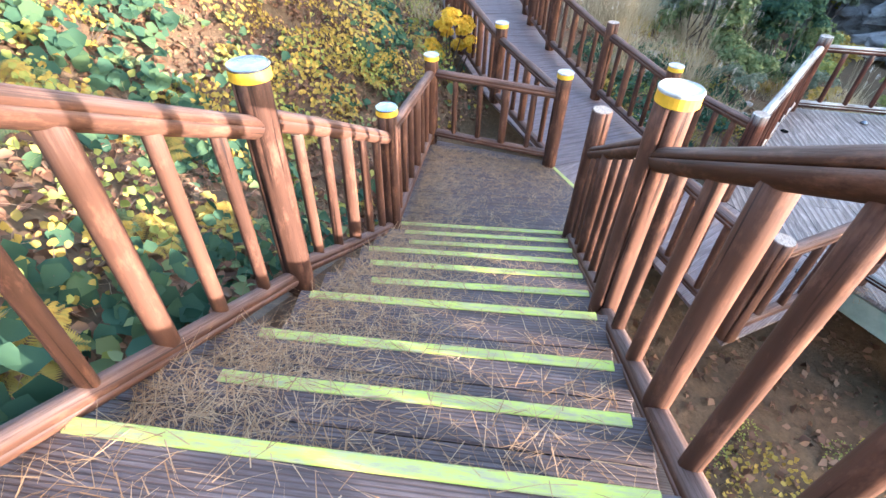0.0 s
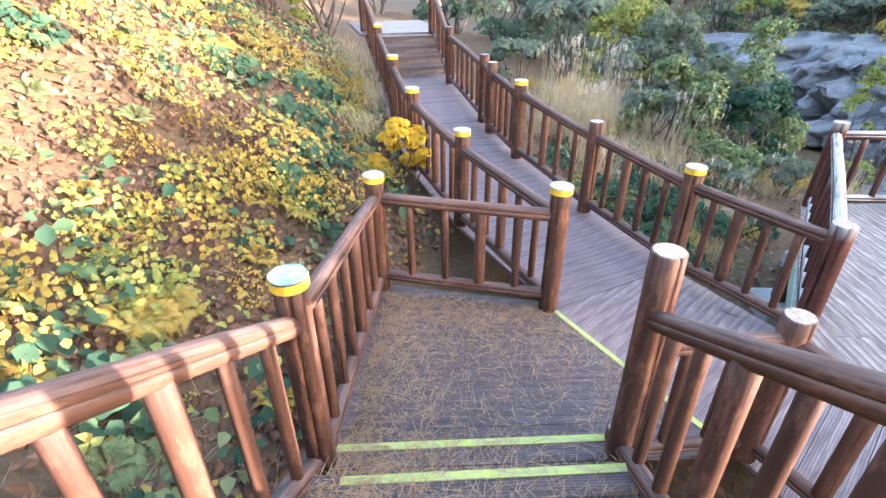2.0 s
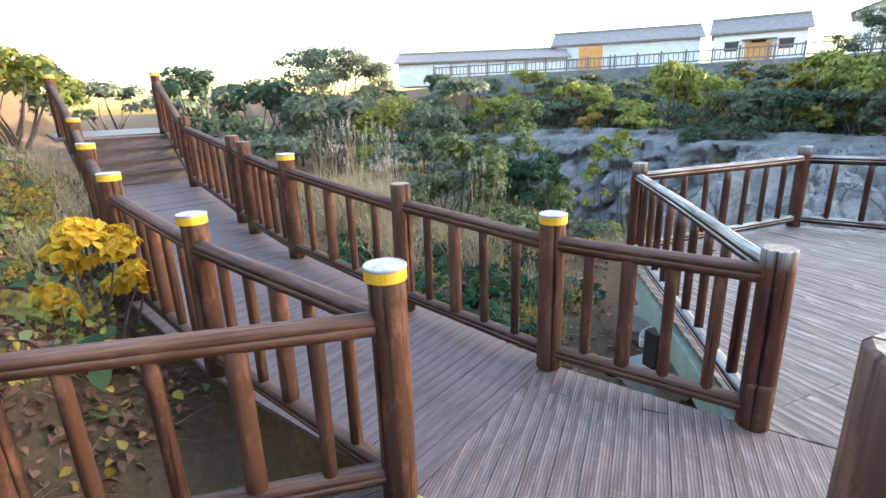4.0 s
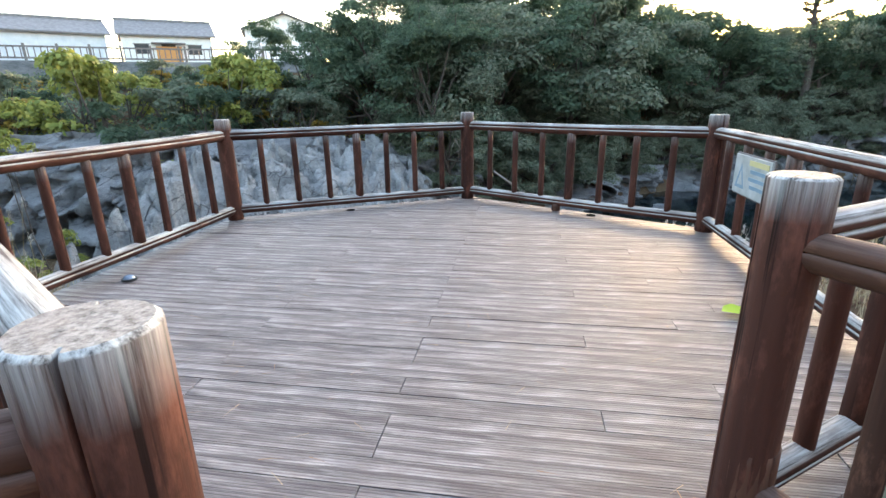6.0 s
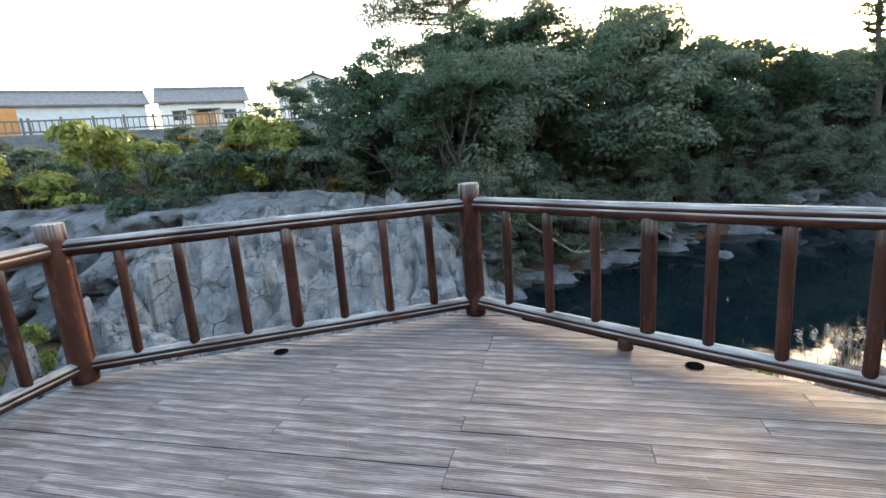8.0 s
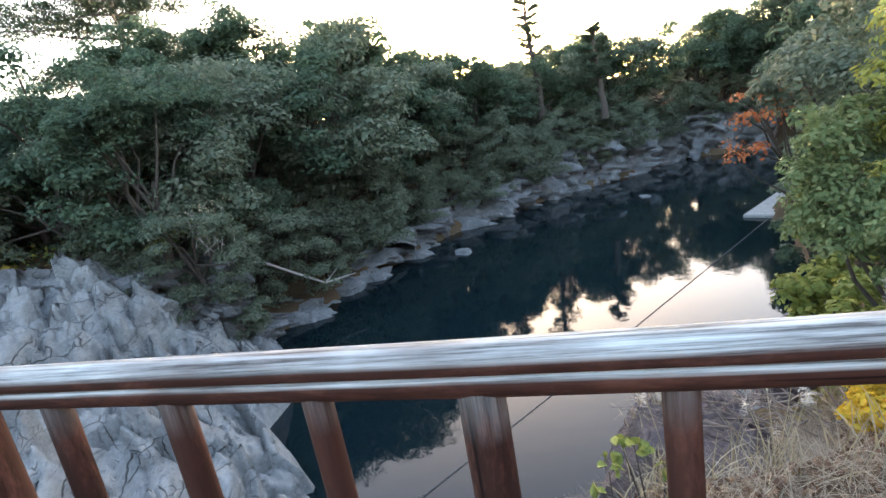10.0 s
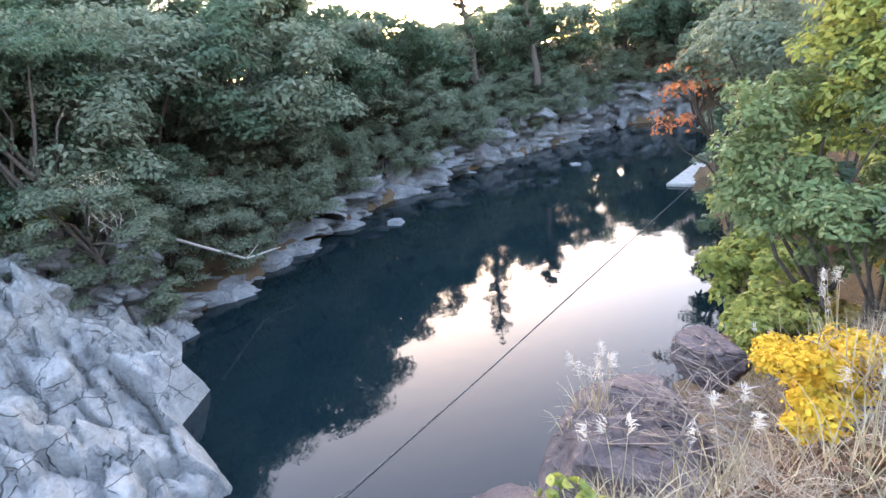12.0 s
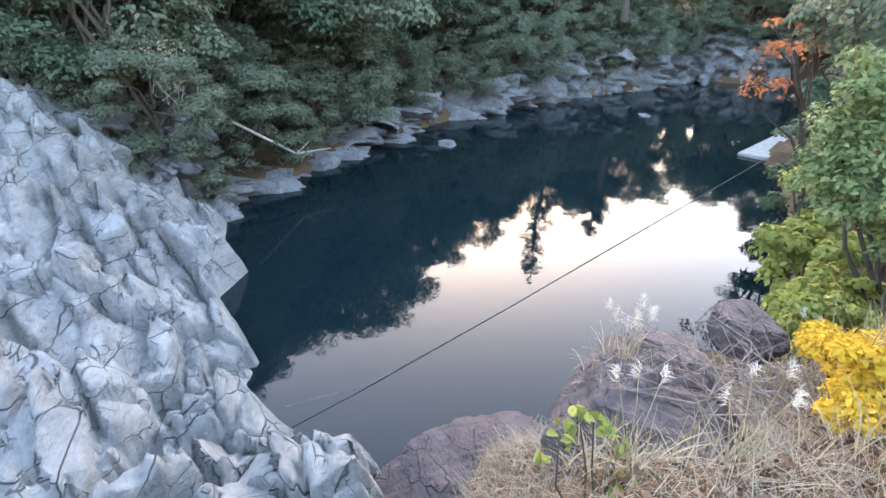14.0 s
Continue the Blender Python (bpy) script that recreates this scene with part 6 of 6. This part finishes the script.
# ---- houses, wall and fence on the far bank ----
def house(label, a, b, depth, z0, eave, ridge, wallm, roofm, hip=0.5, windows=3, gable_first=False):
    """A low house whose front runs from a to b; it reaches back from the river."""
    a, b = Vector(a), Vector(b)
    L = (b - a).length
    h = thing("house", label, "house", (a.x, a.y, z0))
    h.rotation_euler = (0, 0, math.atan2(b.y - a.y, b.x - a.x))
    he, hr, d = eave - z0, ridge - z0, depth
    bm = bmesh.new()
    pr = [(0, 0), (0, he), (d / 2, hr - 0.05), (d, he), (d, 0)]
    s0 = [bm.verts.new((0, y, z)) for y, z in pr]
    s1 = [bm.verts.new((L, y, z)) for y, z in pr]
    bm.faces.new(s0)
    bm.faces.new(s1[::-1])
    for i in range(5):
        bm.faces.new((s0[i], s0[(i + 1) % 5], s1[(i + 1) % 5], s1[i]))
    bmesh.ops.recalc_face_normals(bm, faces=bm.faces)
    child("wall", bm_mesh("wall", bm, wallm), h)
    o = 0.45
    for sgn in (0, 1):
        ye, yr = (-o, d / 2) if sgn == 0 else (d + o, d / 2)
        sl = (hr - he) / (d / 2)
        bm = bmesh.new()
        lo = [bm.verts.new(p) for p in ((-o, ye, he - o * sl), (L + o, ye, he - o * sl), (L + o, yr, hr), (-o, yr, hr))]
        up = [bm.verts.new(p.co + Vector((0, 0, 0.16))) for p in lo]
        bm.faces.new(lo)
        bm.faces.new(up)
        for i in range(4):
            bm.faces.new((lo[i], lo[(i + 1) % 4], up[(i + 1) % 4], up[i]))
        bmesh.ops.recalc_face_normals(bm, faces=bm.faces)
        child("roof", bm_mesh("roof", bm, roofm), h, label="grey tiled roof")
    child("ridge_cap", box_mesh("ridge_cap", L + 2 * o, 0.35, 0.3, roofm, 0.05), h, Matrix.Translation((L / 2, d / 2, hr + 0.2)))
    for k in range(windows):
        w = child("window", box_mesh("window", 1.3, 0.08, 0.95, PANE, 0.01), h, Matrix.Translation((L * (k + 0.7) / (windows + 0.4), -0.03, he * 0.56)))
        child("frame", box_mesh("frame", 1.5, 0.05, 0.08, FENCEW, 0.01), w, Matrix.Translation((0, -0.03, 0.5)))
    if gable_first:
        w = child("window", box_mesh("window", 0.08, 1.3, 1.0, PANE, 0.01), h, Matrix.Translation((-0.03, d * 0.62, he * 0.75)))
    return h


house("white plastered house with a dark tiled roof", (49.6, 44.0), (54.9, 37.4), 6.5, 4.6, 7.9, 9.4, PLASTER, TILE)
house("white gabled house behind the riverside fence", (60.6, 26.9), (67.8, 30.7), 8.4, 4.6, 8.8, 10.4, PLASTER, TILE, windows=1, gable_first=True)
house("long pale clad shed with a grey roof", (37.0, 55.6), (49.0, 45.2), 7.0, 4.6, 7.8, 9.2, SHEDW, TILE, windows=0)
house("long low pale blue shed with a grey roof", (18.6, 60.4), (36.0, 51.8), 8.0, 3.6, 6.2, 7.3, SHEDW, TILE, windows=0)
orange = thing("orange_panel", "orange panel on the end of the shed", "panel", (38.2, 50.4, 4.6))
orange.rotation_euler = (0, 0, radians(-40))
child("panel", box_mesh("panel", 2.6, 0.25, 2.6, ORANGE, 0.02), orange, Matrix.Translation((0, 0, 1.3)))
porch = thing("orange_door", "orange-brown porch shutters of the house", "door", (52.1, 40.6, 4.7))
porch.rotation_euler = (0, 0, math.atan2(-6.6, 5.3))
child("panel", box_mesh("panel", 2.4, 0.2, 2.0, ORANGE, 0.02), porch, Matrix.Translation((0, -0.12, 1.0)))
child("hood", box_mesh("hood", 3.2, 0.9, 0.12, TILE, 0.02), porch, Matrix.Translation((0, -0.4, 2.3)))
WALL_LINE = [(20.5, 54.0), (33.2, 40.7), (40.5, 30.6), (45.9, 18.1), (49.0, 8.0)]
for (ax, ay), (bx, by) in zip(WALL_LINE[:-1], WALL_LINE[1:]):
    L = math.hypot(bx - ax, by - ay)
    ang = math.atan2(by - ay, bx - ax)
    w = thing("retaining_wall", "dark stone retaining wall along the far bank", "wall", ((ax + bx) / 2, (ay + by) / 2, 3.3), kind="structure", me=box_mesh("retaining_wall", L + 0.3, 0.6, 1.9, ROCK_GREY, 0.05))
    w.rotation_euler = (0, 0, ang)
    fz = thing("riverside_fence", "grey wooden fence on top of the far wall", "fence", (ax, ay, 4.25), "fences on the far wall")
    fz.rotation_euler = (0, 0, ang)
    post_me, slat_me = box_mesh("post", 0.16, 0.16, 1.2, FENCEW, 0.01), box_mesh("slat", 0.07, 0.05, 0.85, FENCEW, 0)
    for k in range(int(L / 2) + 1):
        child("post", post_me, fz, Matrix.Translation((k * 2.0, 0, 0.6)))
    for k in range(int(L / 0.4)):
        child("slat", slat_me, fz, Matrix.Translation((0.2 + k * 0.4, 0, 0.55)))
    for z in (0.2, 0.98):
        child("rail", box_mesh("rail", L, 0.09, 0.12, FENCEW, 0.01), fz, Matrix.Translation((L / 2, 0, z)))


deck_floor = thing("floor", "grey weathered ribbed decking boards of the hexagonal deck", "deck", kind="structure")
ext = 1.035
deck_poly = [P_RP0] + [(HC[0] + (hx[k][0] - HC[0]) * ext, HC[1] + (hx[k][1] - HC[1]) * ext) for k in (2, 1, 0, 5, 4)] + [(2.86, 2.30)]
deck_poly = deck_poly[::-1]
lay_boards(deck_floor, deck_poly, 90, 0.143, DECK, flat, joints=((3.66,), (4.67, 2.2), (3.66, 5.6), (2.75, 4.67), (3.66, 1.9)), seed=3)
walk_floor = thing("floor", "purple-brown ribbed boards of the boardwalk", "boardwalk", kind="structure")
walk_poly = [(0.0, 3.95), (0.92, 2.45), (1.42, 1.33), (2.84, 2.29), (1.94, 3.64), (1.30, 4.75)]
lay_boards(walk_floor, walk_poly, 45, 0.143, WALK, flat, joints=((3.9,), ()), seed=4)
land_floor = thing("floor", "brown boards of the stair landing strewn with needles", "landing", kind="structure")
land_poly = [(-1.72, 2.2), (0.15, 2.36), (0.93, 2.42), (-0.01, 3.95), (-0.07, 4.06), (-1.72, 4.32)]
lay_boards(land_floor, land_poly, 5, 0.143, TREAD, flat, joints=((), (-0.6,)), seed=5)
st = local_slab("edge_strip", (-0.02, 3.98), (0.95, 2.43), 0.05, 0.008, 0.006, STRIP, land_floor, back=(-1, -0.6), label="worn pale yellow edge strip")
ramp_floor = thing("floor", "purple-brown boards of the sloping walk", "ramp", kind="structure")
ramp_poly = [(0.02, 3.97), (1.34, 4.75), (0.70, 6.0), (-0.03, 7.5), (-0.42, 8.6), (-1.2, 11.6), (-2.88, 11.25), (-2.18, 8.75), (-1.68, 7.05), (-0.97, 5.55)]
seg = [((0.02, 3.97), (1.34, 4.75), (0.70, 6.0), (-0.97, 5.55)), ((-0.97, 5.55), (0.70, 6.0), (-0.03, 7.5), (-1.68, 7.05)), ((-1.68, 7.05), (-0.03, 7.5), (-0.42, 8.6), (-2.18, 8.75)), ((-2.18, 8.75), (-0.42, 8.6), (-1.15, 12.1), (-2.95, 11.7))]
for i, s4 in enumerate(seg):
    lay_boards(ramp_floor, list(s4), (28, 18, 8, 14)[i], 0.143, RAMPM, lambda x, y: float(ramp_z(y)), joints=((), ()), seed=6 + i)
